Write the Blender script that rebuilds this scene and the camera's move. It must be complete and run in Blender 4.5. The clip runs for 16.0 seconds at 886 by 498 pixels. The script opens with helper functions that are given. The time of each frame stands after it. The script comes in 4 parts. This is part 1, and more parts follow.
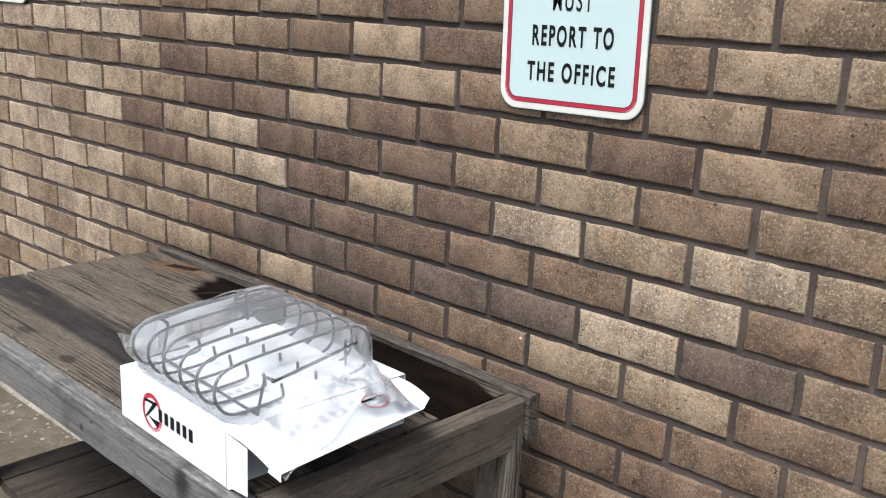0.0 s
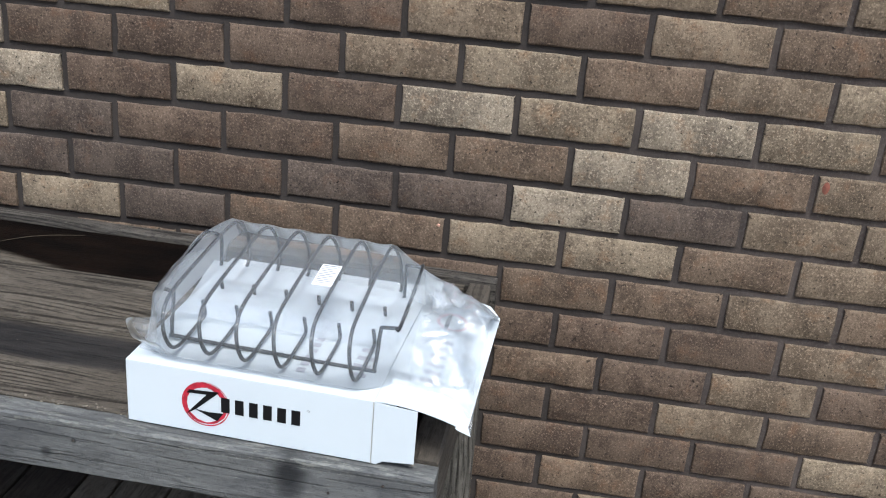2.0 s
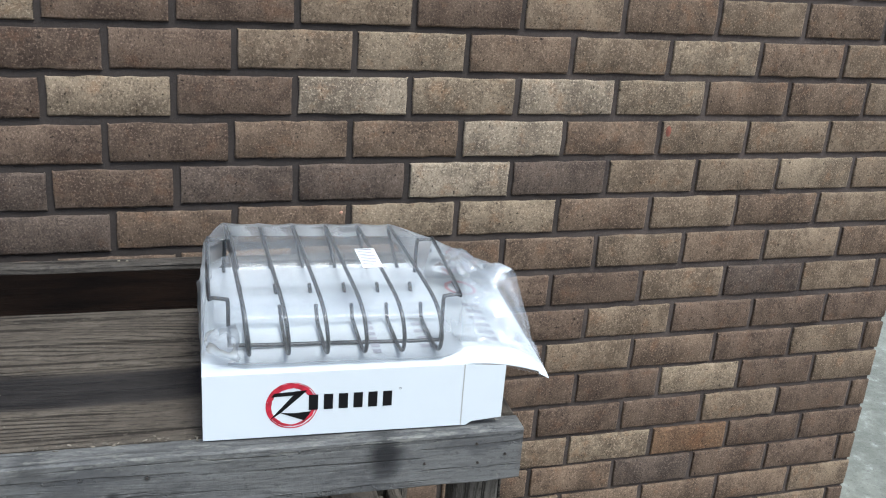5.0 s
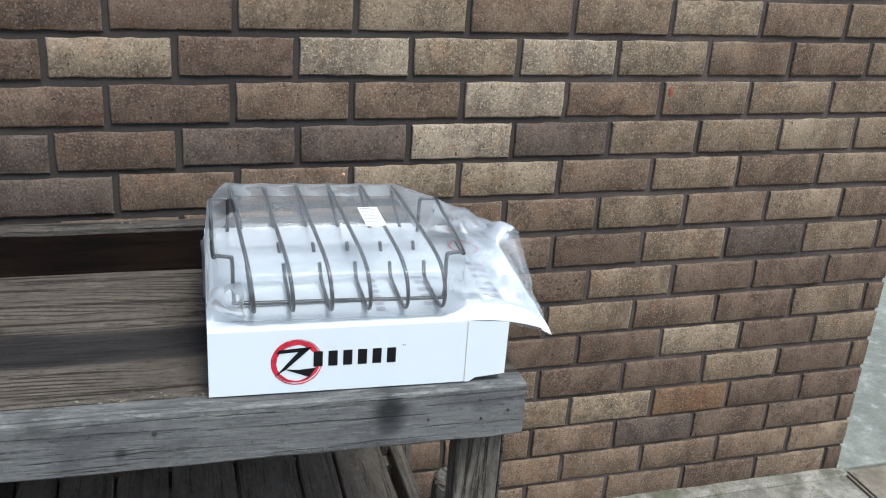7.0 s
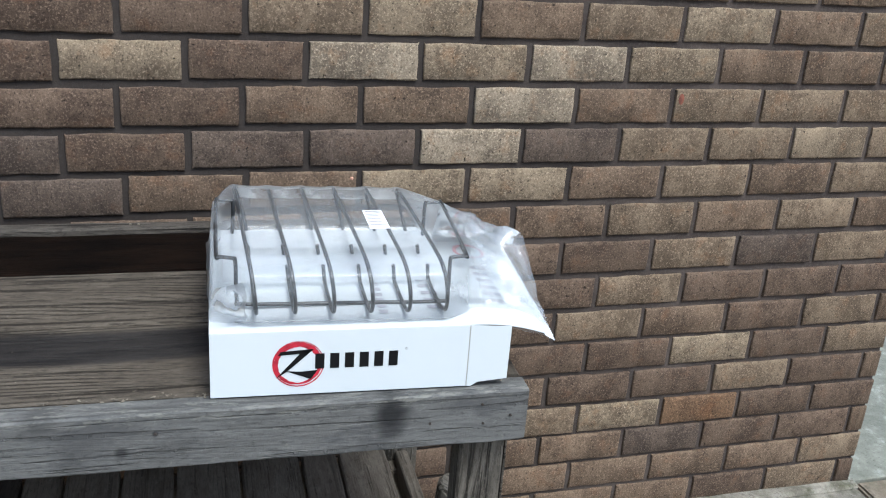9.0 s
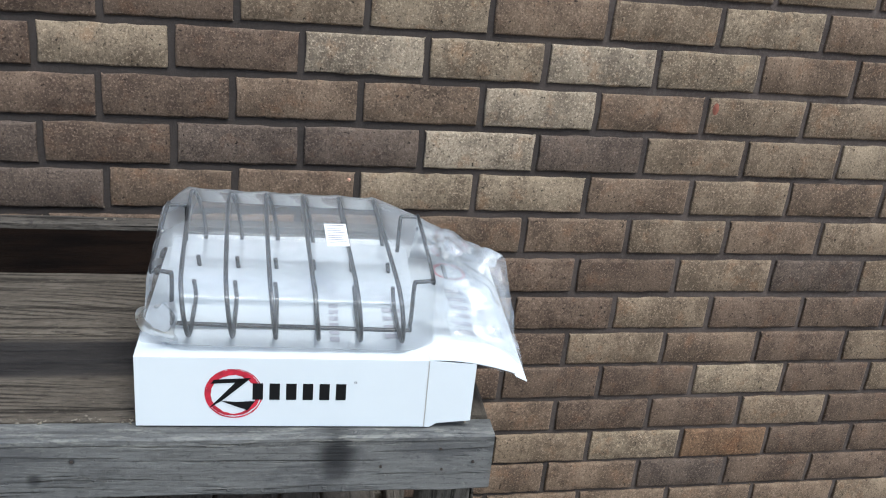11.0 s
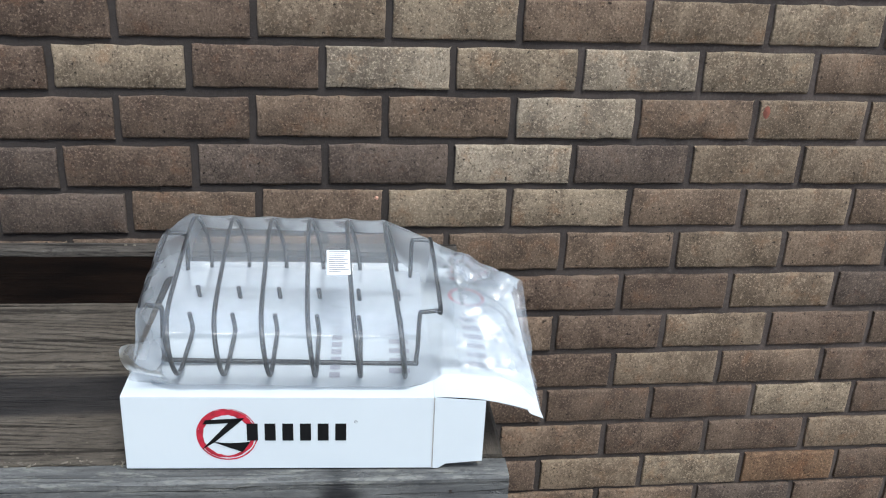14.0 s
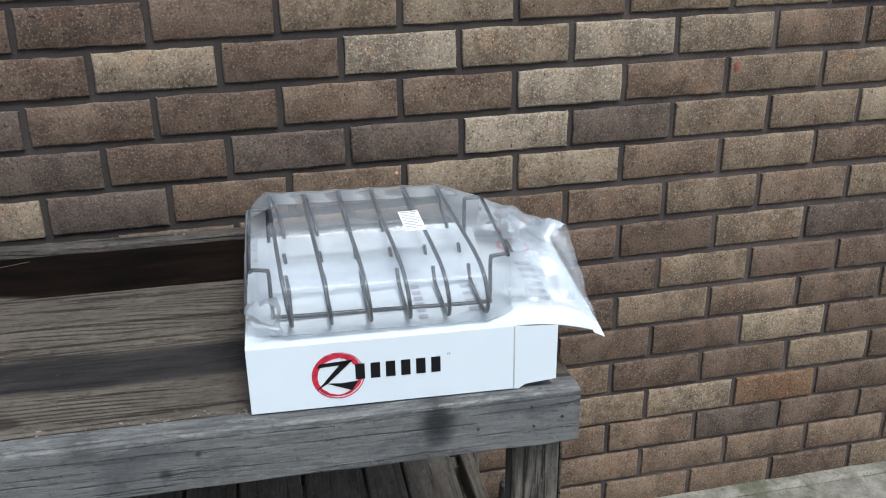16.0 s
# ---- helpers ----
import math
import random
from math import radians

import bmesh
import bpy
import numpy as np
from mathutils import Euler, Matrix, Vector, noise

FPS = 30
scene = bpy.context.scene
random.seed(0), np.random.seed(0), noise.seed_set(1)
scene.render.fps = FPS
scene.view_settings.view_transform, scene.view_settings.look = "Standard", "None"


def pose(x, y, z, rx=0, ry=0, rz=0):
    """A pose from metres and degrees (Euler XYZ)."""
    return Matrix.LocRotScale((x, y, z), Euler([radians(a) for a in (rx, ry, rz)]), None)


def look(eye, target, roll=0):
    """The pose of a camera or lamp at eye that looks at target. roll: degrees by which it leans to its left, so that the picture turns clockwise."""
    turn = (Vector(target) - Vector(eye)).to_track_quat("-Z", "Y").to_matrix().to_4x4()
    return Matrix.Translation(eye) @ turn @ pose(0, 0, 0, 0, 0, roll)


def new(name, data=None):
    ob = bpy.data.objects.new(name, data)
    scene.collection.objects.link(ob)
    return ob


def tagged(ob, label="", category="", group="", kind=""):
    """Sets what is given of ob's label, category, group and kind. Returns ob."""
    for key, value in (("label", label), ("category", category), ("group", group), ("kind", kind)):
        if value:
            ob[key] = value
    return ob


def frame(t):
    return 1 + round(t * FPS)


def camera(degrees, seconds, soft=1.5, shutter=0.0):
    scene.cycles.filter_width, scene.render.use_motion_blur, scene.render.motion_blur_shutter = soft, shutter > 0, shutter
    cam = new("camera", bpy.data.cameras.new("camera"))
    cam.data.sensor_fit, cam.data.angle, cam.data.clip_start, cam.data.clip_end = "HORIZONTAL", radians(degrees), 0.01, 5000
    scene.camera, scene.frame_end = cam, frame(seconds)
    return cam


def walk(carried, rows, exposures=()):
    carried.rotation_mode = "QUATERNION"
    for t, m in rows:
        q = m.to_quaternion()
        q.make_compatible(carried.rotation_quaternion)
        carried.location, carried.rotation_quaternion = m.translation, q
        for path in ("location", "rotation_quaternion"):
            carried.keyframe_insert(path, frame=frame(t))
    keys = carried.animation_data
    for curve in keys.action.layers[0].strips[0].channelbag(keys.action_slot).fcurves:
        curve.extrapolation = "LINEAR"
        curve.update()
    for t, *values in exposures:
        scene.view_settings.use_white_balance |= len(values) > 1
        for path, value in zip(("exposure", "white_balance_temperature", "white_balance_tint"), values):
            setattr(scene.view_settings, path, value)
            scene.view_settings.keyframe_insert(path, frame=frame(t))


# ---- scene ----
cam = camera(49.17, 16.0, soft=1.1)
ROWS = [
    (0, 1.0099, -1.3772, 1.4521, 74.910, -2.448, 42.515),
    (0.5, 0.8010, -1.4639, 1.4446, 74.356, -5.536, 33.382),
    (1, 0.5333, -1.4458, 1.4134, 70.896, -6.098, 29.660),
    (1.5, 0.3586, -1.4858, 1.4098, 68.950, -5.363, 22.366),
    (2, 0.1635, -1.6185, 1.4445, 67.696, -4.425, 7.830),
    (2.5, 0.0539, -1.6045, 1.4160, 68.823, -2.505, 0.185),
    (3, -0.0440, -1.5530, 1.4225, 68.653, -3.013, -2.668),
    (3.5, -0.1703, -1.5815, 1.4127, 69.560, -3.786, -11.306),
    (6, -0.3720, -1.6571, 1.3760, 68.996, -4.055, -17.058),
    (6.5, -0.3699, -1.6553, 1.3718, 68.045, -4.294, -16.668),
    (7, -0.3625, -1.6574, 1.3747, 67.835, -3.671, -16.690),
    (7.5, -0.3608, -1.6629, 1.3712, 68.223, -3.784, -16.661),
    (8, -0.3553, -1.6635, 1.3695, 68.428, -3.852, -16.119),
    (10.5, -0.2974, -1.6373, 1.3721, 67.555, -4.377, -13.972),
    (11, -0.2015, -1.5587, 1.3708, 67.062, -5.183, -10.746),
    (11.5, -0.1468, -1.5019, 1.3723, 65.963, -3.508, -7.868),
    (12, -0.1218, -1.4815, 1.3751, 66.022, -2.661, -6.652),
    (12.5, -0.1017, -1.4734, 1.3676, 66.229, -1.931, -6.801),
    (13, -0.0983, -1.4893, 1.3711, 66.308, -2.070, -7.205),
    (13.5, -0.1075, -1.4958, 1.3704, 66.862, -2.334, -7.156),
    (14, -0.1130, -1.4945, 1.3670, 67.157, -2.357, -6.922),
    (14.5, -0.1111, -1.4963, 1.3755, 67.234, -3.284, -7.077),
    (15, -0.1125, -1.4983, 1.3715, 67.372, -2.057, -8.172),
    (15.5, -0.1811, -1.5309, 1.3773, 67.017, -1.485, -8.702),
    (16, -0.2921, -1.6224, 1.3811, 66.745, 0.825, -12.739),
]
walk(cam, [(t, pose(x, y, z, rx, ry, rz)) for t, x, y, z, rx, ry, rz in ROWS],
     exposures=[(0.0, 0.46, 6350, 9), (0.6, 0.40, 6250, 8), (1.5, 0.12, 6000, 6), (2.2, 0.05, 5800, 4), (8.2, 0.08, 5780, 3), (10.5, 0.06, 5780, 3), (12.0, -0.05, 5760, 3), (16.0, -0.05, 5760, 3)])

# ---- light: bright, thinly clouded sky over an open yard ----
world = bpy.data.worlds.new("sky")
scene.world = world
world.use_nodes = True
wn = world.node_tree.nodes
sky = wn.new("ShaderNodeTexSky")
sky.sky_type, sky.sun_disc = "NISHITA", False
sky.sun_elevation, sky.sun_rotation = radians(58), radians(165)
sky.dust_density = 4.0
world.node_tree.links.new(sky.outputs[0], wn["Background"].inputs[0])
wn["Background"].inputs[1].default_value = 0.2
sun = new("sun", bpy.data.lights.new("sun", "SUN"))
sun.data.energy, sun.data.angle, sun.data.color = 3.4, radians(24), (1.0, 0.97, 0.93)
sun.matrix_world = look((0.8, -2.2, 4.0), (0, 0, 0.2))

H, L, Z0 = 0.0775, 0.2032, 0.765     # brick course, brick with joint, height of course 0 over the ground
CORNER = 1.266                       # where the wall ends


# ---- materials ----
def put(nt, sock, v):
    if isinstance(v, bpy.types.NodeSocket):
        nt.links.new(v, sock)
    else:
        sock.default_value = v


def tex_noise(nt, vec, scale, detail=3.0, rough=0.55, w=None):
    n = nt.nodes.new("ShaderNodeTexNoise")
    n.noise_dimensions = "4D"
    put(nt, n.inputs["Vector"], vec)
    put(nt, n.inputs["Scale"], scale)
    put(nt, n.inputs["Detail"], detail)
    put(nt, n.inputs["Roughness"], rough)
    if w is not None:
        put(nt, n.inputs["W"], w)
    return n.outputs["Fac"]


def calc(nt, op, a, b=0.0, clamp=False):
    n = nt.nodes.new("ShaderNodeMath")
    n.operation, n.use_clamp = op, clamp
    put(nt, n.inputs[0], a)
    put(nt, n.inputs[1], b)
    return n.outputs[0]


def step(nt, v, lo, hi, to0=0.0, to1=1.0):
    n = nt.nodes.new("ShaderNodeMapRange")
    n.interpolation_type = "SMOOTHSTEP"
    put(nt, n.inputs["Value"], v)
    put(nt, n.inputs["From Min"], lo)
    put(nt, n.inputs["From Max"], hi)
    put(nt, n.inputs["To Min"], to0)
    put(nt, n.inputs["To Max"], to1)
    return n.outputs[0]


def blend(nt, fac, a, b, kind="MIX"):
    n = nt.nodes.new("ShaderNodeMix")
    n.data_type, n.blend_type = "RGBA", kind
    put(nt, n.inputs[0], fac)
    put(nt, n.inputs[6], (*a, 1) if isinstance(a, tuple) else a)
    put(nt, n.inputs[7], (*b, 1) if isinstance(b, tuple) else b)
    return n.outputs[2]


def stretch(nt, vec, s):
    n = nt.nodes.new("ShaderNodeVectorMath")
    n.operation = "MULTIPLY"
    put(nt, n.inputs[0], vec)
    n.inputs[1].default_value = s
    return n.outputs[0]


def parts_of(nt, vec):
    n = nt.nodes.new("ShaderNodeSeparateXYZ")
    put(nt, n.inputs[0], vec)
    return n.outputs


def begin(name):
    m = bpy.data.materials.new(name)
    m.use_nodes = True
    nt = m.node_tree
    b = nt.nodes["Principled BSDF"]
    return m, nt, b, nt.nodes.new("ShaderNodeTexCoord").outputs["Object"]


def bump(nt, b, height, strength, distance):
    n = nt.nodes.new("ShaderNodeBump")
    put(nt, n.inputs["Height"], height)
    n.inputs["Strength"].default_value, n.inputs["Distance"].default_value = strength, distance
    nt.links.new(n.outputs[0], b.inputs["Normal"])


def plain(name, colour, rough=0.6, metal=0.0, vary=0.12, scale=25.0):
    m, nt, b, co = begin(name)
    n = tex_noise(nt, co, scale, 4)
    nt.links.new(blend(nt, step(nt, n, 0.3, 0.7), tuple(c * (1 - vary) for c in colour), tuple(min(1, c * (1 + vary)) for c in colour)), b.inputs["Base Color"])
    b.inputs["Roughness"].default_value, b.inputs["Metallic"].default_value = rough, metal
    return m


def brick_material(name, lo, hi, island=False):
    """Sand-faced clay: flashed patches, mottling, dark pits, pale sand grains."""
    m, nt, b, co = begin(name)
    if island:
        rnd = nt.nodes.new("ShaderNodeNewGeometry").outputs["Random Per Island"]
    else:
        rnd = nt.nodes.new("ShaderNodeObjectInfo").outputs["Random"]
    w = calc(nt, "MULTIPLY", rnd, 70.0)
    flash = tex_noise(nt, stretch(nt, co, (1, 1, 0.75)), 12.0, 6, 0.68, w)
    mottle = tex_noise(nt, co, 60.0, 8, 0.8, w)
    grain = tex_noise(nt, co, 260.0, 3, 0.75, w)
    tint = tex_noise(nt, co, 24.0, 5, 0.7, calc(nt, "ADD", w, 9.0))
    f = calc(nt, "ADD", calc(nt, "MULTIPLY", flash, 0.62), calc(nt, "MULTIPLY", mottle, 0.38))
    c = blend(nt, step(nt, f, 0.40, 0.60), tuple(v * 0.90 for v in lo), tuple(v * 1.06 for v in hi))
    shade = calc(nt, "ADD", 0.88, calc(nt, "MULTIPLY", rnd, 0.24))
    c = blend(nt, 1.0, c, shade, "MULTIPLY")
    c = blend(nt, calc(nt, "MULTIPLY", step(nt, tint, 0.52, 0.68), 0.55), c, tuple(h * k for h, k in zip(hi, (1.02, 0.80, 0.66))))
    c = blend(nt, calc(nt, "MULTIPLY", step(nt, tint, 0.46, 0.32), 0.35), c, tuple(h * k for h, k in zip(hi, (0.94, 0.95, 0.90))))
    # dark burnt blotches with ragged edges
    burnt = step(nt, tex_noise(nt, co, 34.0, 7, 0.78, calc(nt, "ADD", w, 21.0)), 0.56, 0.68)
    c = blend(nt, calc(nt, "MULTIPLY", burnt, 0.45), c, tuple(x * 0.62 for x in lo))
    pits = step(nt, tex_noise(nt, co, 130.0, 3, 0.65, w), 0.375, 0.31)
    c = blend(nt, calc(nt, "MULTIPLY", pits, 0.85), c, (0.020, 0.015, 0.012))
    sand = step(nt, grain, 0.54, 0.64)
    c = blend(nt, calc(nt, "MULTIPLY", sand, 0.6), c, tuple(min(0.6, x * 1.8 + 0.02) for x in hi))
    dark = step(nt, grain, 0.46, 0.36)
    c = blend(nt, calc(nt, "MULTIPLY", dark, 0.6), c, tuple(x * 0.36 for x in lo))
    if not island:
        # rubbed arrises, paler and broken
        x, y, z = parts_of(nt, co)
        ends = step(nt, calc(nt, "ABSOLUTE", x), L / 2 - 0.0118, L / 2 - 0.0075)
        beds = step(nt, calc(nt, "ABSOLUTE", z), H / 2 - 0.0122, H / 2 - 0.0085)
        rub = calc(nt, "MULTIPLY", calc(nt, "MAXIMUM", ends, beds), step(nt, tex_noise(nt, co, 45.0, 6, 0.75, w), 0.47, 0.60))
        c = blend(nt, calc(nt, "MULTIPLY", rub, 0.5), c, tuple(min(0.5, h * 1.25 + 0.015) for h in hi))
    nt.links.new(c, b.inputs["Base Color"])
    b.inputs["Roughness"].default_value = 0.9
    b.inputs["Specular IOR Level"].default_value = 0.25
    hgt = calc(nt, "ADD", calc(nt, "MULTIPLY", mottle, 0.7), calc(nt, "SUBTRACT", calc(nt, "MULTIPLY", grain, 0.5), calc(nt, "MULTIPLY", pits, 0.5)))
    bump(nt, b, hgt, 0.9, 0.0035)
    return m


TONES = {"L": ((0.158, 0.124, 0.091), (0.292, 0.236, 0.172)), "P": ((0.128, 0.096, 0.066), (0.238, 0.184, 0.127)), "T": ((0.103, 0.074, 0.050), (0.191, 0.142, 0.097)),
         "M": ((0.085, 0.058, 0.040), (0.157, 0.111, 0.076)), "B": ((0.069, 0.046, 0.033), (0.127, 0.089, 0.063)), "D": ((0.058, 0.042, 0.033), (0.106, 0.079, 0.061)),
         "O": ((0.096, 0.056, 0.033), (0.165, 0.102, 0.059))}
M_BRICK = {k: brick_material("sand_faced_brick_" + k.lower(), *v) for k, v in TONES.items()}
M_FARBRICK = {k: brick_material("sand_faced_brick_far_" + k.lower(), *v, island=True) for k, v in TONES.items()}


def mortar_material():
    m, nt, b, co = begin("raked_mortar")
    n1, n2 = tex_noise(nt, co, 6.0, 3), tex_noise(nt, co, 160.0, 4, 0.7)
    c = blend(nt, step(nt, n1, 0.35, 0.65), (0.036, 0.026, 0.022), (0.074, 0.057, 0.049))
    c = blend(nt, calc(nt, "MULTIPLY", step(nt, n2, 0.45, 0.7), 0.5), c, (0.110, 0.095, 0.086))
    # the stretch behind the table is almost black
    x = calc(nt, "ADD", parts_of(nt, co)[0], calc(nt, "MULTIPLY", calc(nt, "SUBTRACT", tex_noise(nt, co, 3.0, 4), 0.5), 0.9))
    dark_span = calc(nt, "MULTIPLY", step(nt, x, -1.5, -0.9), step(nt, x, 0.62, 0.12))
    c = blend(nt, calc(nt, "MULTIPLY", dark_span, 0.68), c, (0.020, 0.016, 0.014))
    nt.links.new(c, b.inputs["Base Color"])
    b.inputs["Roughness"].default_value = 0.95
    bump(nt, b, n2, 0.6, 0.003)
    return m


M_MORTAR = mortar_material()


def wood(name, lo, hi, along="x", stain="", rough=0.85, rings=0.7, streak=1.0, checks=0.8):
    """Weathered softwood: raised grain, checks, grey bleaching; stain adds the marks of one board."""
    m, nt, b, co = begin(name)
    rnd = calc(nt, "MULTIPLY", nt.nodes.new("ShaderNodeObjectInfo").outputs["Random"], 40.0)
    k = {"x": 0, "y": 1, "z": 2}[along]

    def along_grain(a, c):
        s = [c, c, c]
        s[k] = a
        return stretch(nt, co, tuple(s))

    warp = tex_noise(nt, along_grain(1.5, 7.0), 1.0, 2, 0.5, rnd)
    bands = tex_noise(nt, along_grain(7.0, 34.0), 1.0, 7, 0.74, calc(nt, "ADD", rnd, calc(nt, "MULTIPLY", warp, 1.6)))
    fine = tex_noise(nt, along_grain(34.0, 300.0), 1.0, 5, 0.72, calc(nt, "ADD", rnd, warp))
    patch = tex_noise(nt, along_grain(5.0, 14.0), 1.0, 7, 0.72, rnd)
    speck = tex_noise(nt, co, 120.0, 4, 0.6, rnd)
    c = blend(nt, step(nt, bands, 0.22, 0.80), lo, hi)
    c = blend(nt, calc(nt, "MULTIPLY", step(nt, fine, 0.49, 0.36), 0.75 * streak), c, tuple(x * 0.36 for x in lo))
    c = blend(nt, calc(nt, "MULTIPLY", step(nt, fine, 0.57, 0.68), 0.4 * streak), c, tuple(min(0.6, x * 1.4) for x in hi))
    c = blend(nt, calc(nt, "MULTIPLY", step(nt, patch, 0.50, 0.70), 0.5), c, tuple(x * 0.62 for x in lo))
    c = blend(nt, calc(nt, "MULTIPLY", step(nt, speck, 0.62, 0.75), 0.3), c, (0.26, 0.25, 0.22))
    lines = tex_noise(nt, along_grain(3.5, 120.0), 1.0, 3, 0.55, calc(nt, "ADD", rnd, calc(nt, "MULTIPLY", warp, 2.5)))
    cut = calc(nt, "MULTIPLY", step(nt, lines, 0.445, 0.40), step(nt, speck, 0.30, 0.45))
    c = blend(nt, calc(nt, "MULTIPLY", cut, checks), c, tuple(x * 0.25 for x in lo))
    # growth rings, cut along: thin dark latewood lines that wander and fade
    ax = parts_of(nt, co)
    across = calc(nt, "ADD", *[ax[i] for i in range(3) if i != k])
    bend = tex_noise(nt, along_grain(1.1, 5.0), 1.0, 2, 0.45, calc(nt, "ADD", rnd, 5.0))
    ring = calc(nt, "SINE", calc(nt, "MULTIPLY", calc(nt, "ADD", across, calc(nt, "MULTIPLY", bend, 0.19)), 640.0))
    here = step(nt, tex_noise(nt, along_grain(4.0, 22.0), 1.0, 4, 0.6, calc(nt, "ADD", rnd, 8.0)), 0.42, 0.64)
    late = calc(nt, "MULTIPLY", calc(nt, "MULTIPLY", step(nt, calc(nt, "ADD", ring, calc(nt, "MULTIPLY", calc(nt, "SUBTRACT", speck, 0.5), 0.9)), 0.55, 0.92), here), rings)
    c = blend(nt, late, c, tuple(x * 0.36 for x in lo))
    ridge = calc(nt, "MULTIPLY", calc(nt, "MULTIPLY", step(nt, ring, -0.45, -0.95), here), 0.35 * rings)
    c = blend(nt, ridge, c, tuple(min(0.6, x * 1.25) for x in hi))
    # grit and fibres standing up, unevenly bleached
    grit = tex_noise(nt, along_grain(70.0, 150.0), 1.0, 6, 0.8, calc(nt, "ADD", rnd, 13.0))
    c = blend(nt, calc(nt, "MULTIPLY", step(nt, grit, 0.47, 0.37), 0.5), c, tuple(v * 0.40 for v in lo))
    c = blend(nt, calc(nt, "MULTIPLY", step(nt, grit, 0.55, 0.66), 0.4), c, tuple(min(0.6, v * 1.35) for v in hi))
    x, y, z = parts_of(nt, co)
    wob = calc(nt, "SUBTRACT", tex_noise(nt, stretch(nt, co, (6, 18, 18)), 1.0, 4, 0.6), 0.5)
    rgh, shine = rough, 0.18
    if stain == "soaked":
        # rainwater standing on the board behind the carton, with a dry end and a dry wedge by the corner
        tip = calc(nt, "ADD", calc(nt, "ADD", x, calc(nt, "MULTIPLY", calc(nt, "SUBTRACT", y, 0.44), 0.55)), calc(nt, "MULTIPLY", wob, 0.22))
        wet = step(nt, tip, -0.905, -0.865)
        shore = calc(nt, "ADD", calc(nt, "SUBTRACT", y, 0.452), calc(nt, "ADD", calc(nt, "MULTIPLY", calc(nt, "ADD", x, 0.88), 0.24), calc(nt, "MULTIPLY", wob, 0.03)))
        wet = calc(nt, "MULTIPLY", wet, step(nt, shore, -0.012, 0.006))
        wedge = calc(nt, "ADD", calc(nt, "MULTIPLY", x, 0.42), calc(nt, "SUBTRACT", y, 0.49))
        dry = step(nt, calc(nt, "ADD", wedge, calc(nt, "MULTIPLY", wob, 0.02)), 0.018, 0.032)
        wet = calc(nt, "MULTIPLY", wet, calc(nt, "SUBTRACT", 1.0, dry))
        c = blend(nt, wet, c, blend(nt, step(nt, patch, 0.4, 0.65), (0.003, 0.0022, 0.002), (0.009, 0.0055, 0.004)))
        # a broken knot near the dry end: rusty halo round a black split
        kx, ky = calc(nt, "ADD", x, 1.045), calc(nt, "ADD", y, -0.535)
        ky = calc(nt, "ADD", ky, calc(nt, "MULTIPLY", kx, -0.35))
        far = calc(nt, "SQRT", calc(nt, "ADD", calc(nt, "MULTIPLY", calc(nt, "MULTIPLY", kx, kx), 0.30), calc(nt, "MULTIPLY", ky, ky)))
        far = calc(nt, "ADD", far, calc(nt, "MULTIPLY", wob, 0.05))
        c = blend(nt, calc(nt, "MULTIPLY", step(nt, far, 0.062, 0.012), 0.62), c, (0.145, 0.066, 0.022))
        split = calc(nt, "MAXIMUM", calc(nt, "MULTIPLY", calc(nt, "ABSOLUTE", kx), 0.32), calc(nt, "ABSOLUTE", calc(nt, "ADD", ky, calc(nt, "MULTIPLY", wob, 0.02))))
        c = blend(nt, calc(nt, "MULTIPLY", step(nt, split, 0.0150, 0.0115), 0.97), c, (0.006, 0.004, 0.003))
        for ux, uy in ((-1.085, 0.465), (-1.01, 0.455), (-1.14, 0.52), (-0.99, 0.552)):
            tear = calc(nt, "MAXIMUM", calc(nt, "MULTIPLY", calc(nt, "ABSOLUTE", calc(nt, "ADD", x, -ux)), 0.12), calc(nt, "ABSOLUTE", calc(nt, "ADD", calc(nt, "ADD", y, -uy), calc(nt, "MULTIPLY", wob, 0.06))))
            c = blend(nt, calc(nt, "MULTIPLY", step(nt, tear, 0.0035, 0.002), 0.8), c, (0.016, 0.011, 0.008))
        rgh = calc(nt, "SUBTRACT", rough, calc(nt, "MULTIPLY", wet, 0.2))
        shine = calc(nt, "SUBTRACT", 0.18, calc(nt, "MULTIPLY", wet, 0.15))
    if stain == "band":
        yy = calc(nt, "ADD", y, calc(nt, "MULTIPLY", wob, 0.035))
        mark = calc(nt, "MULTIPLY", step(nt, yy, 0.116, 0.136), step(nt, yy, 0.222, 0.200))
        mark = calc(nt, "MULTIPLY", mark, step(nt, patch, 0.25, 0.44))
        for px, py in ((-0.86, 0.072), (-0.664, 0.063)):
            dx, dy = calc(nt, "MULTIPLY", calc(nt, "ADD", x, -px), 0.55), calc(nt, "ADD", y, -py)
            d = calc(nt, "SQRT", calc(nt, "ADD", calc(nt, "MULTIPLY", dx, dx), calc(nt, "MULTIPLY", dy, dy)))
            d = calc(nt, "ADD", d, calc(nt, "MULTIPLY", wob, 0.008))
            c = blend(nt, calc(nt, "MULTIPLY", step(nt, d, 0.016, 0.008), 0.8), c, (0.022, 0.017, 0.013))
        c = blend(nt, calc(nt, "MULTIPLY", mark, 0.9), c, blend(nt, step(nt, bands, 0.4, 0.65), (0.012, 0.011, 0.012), (0.026, 0.024, 0.024)))
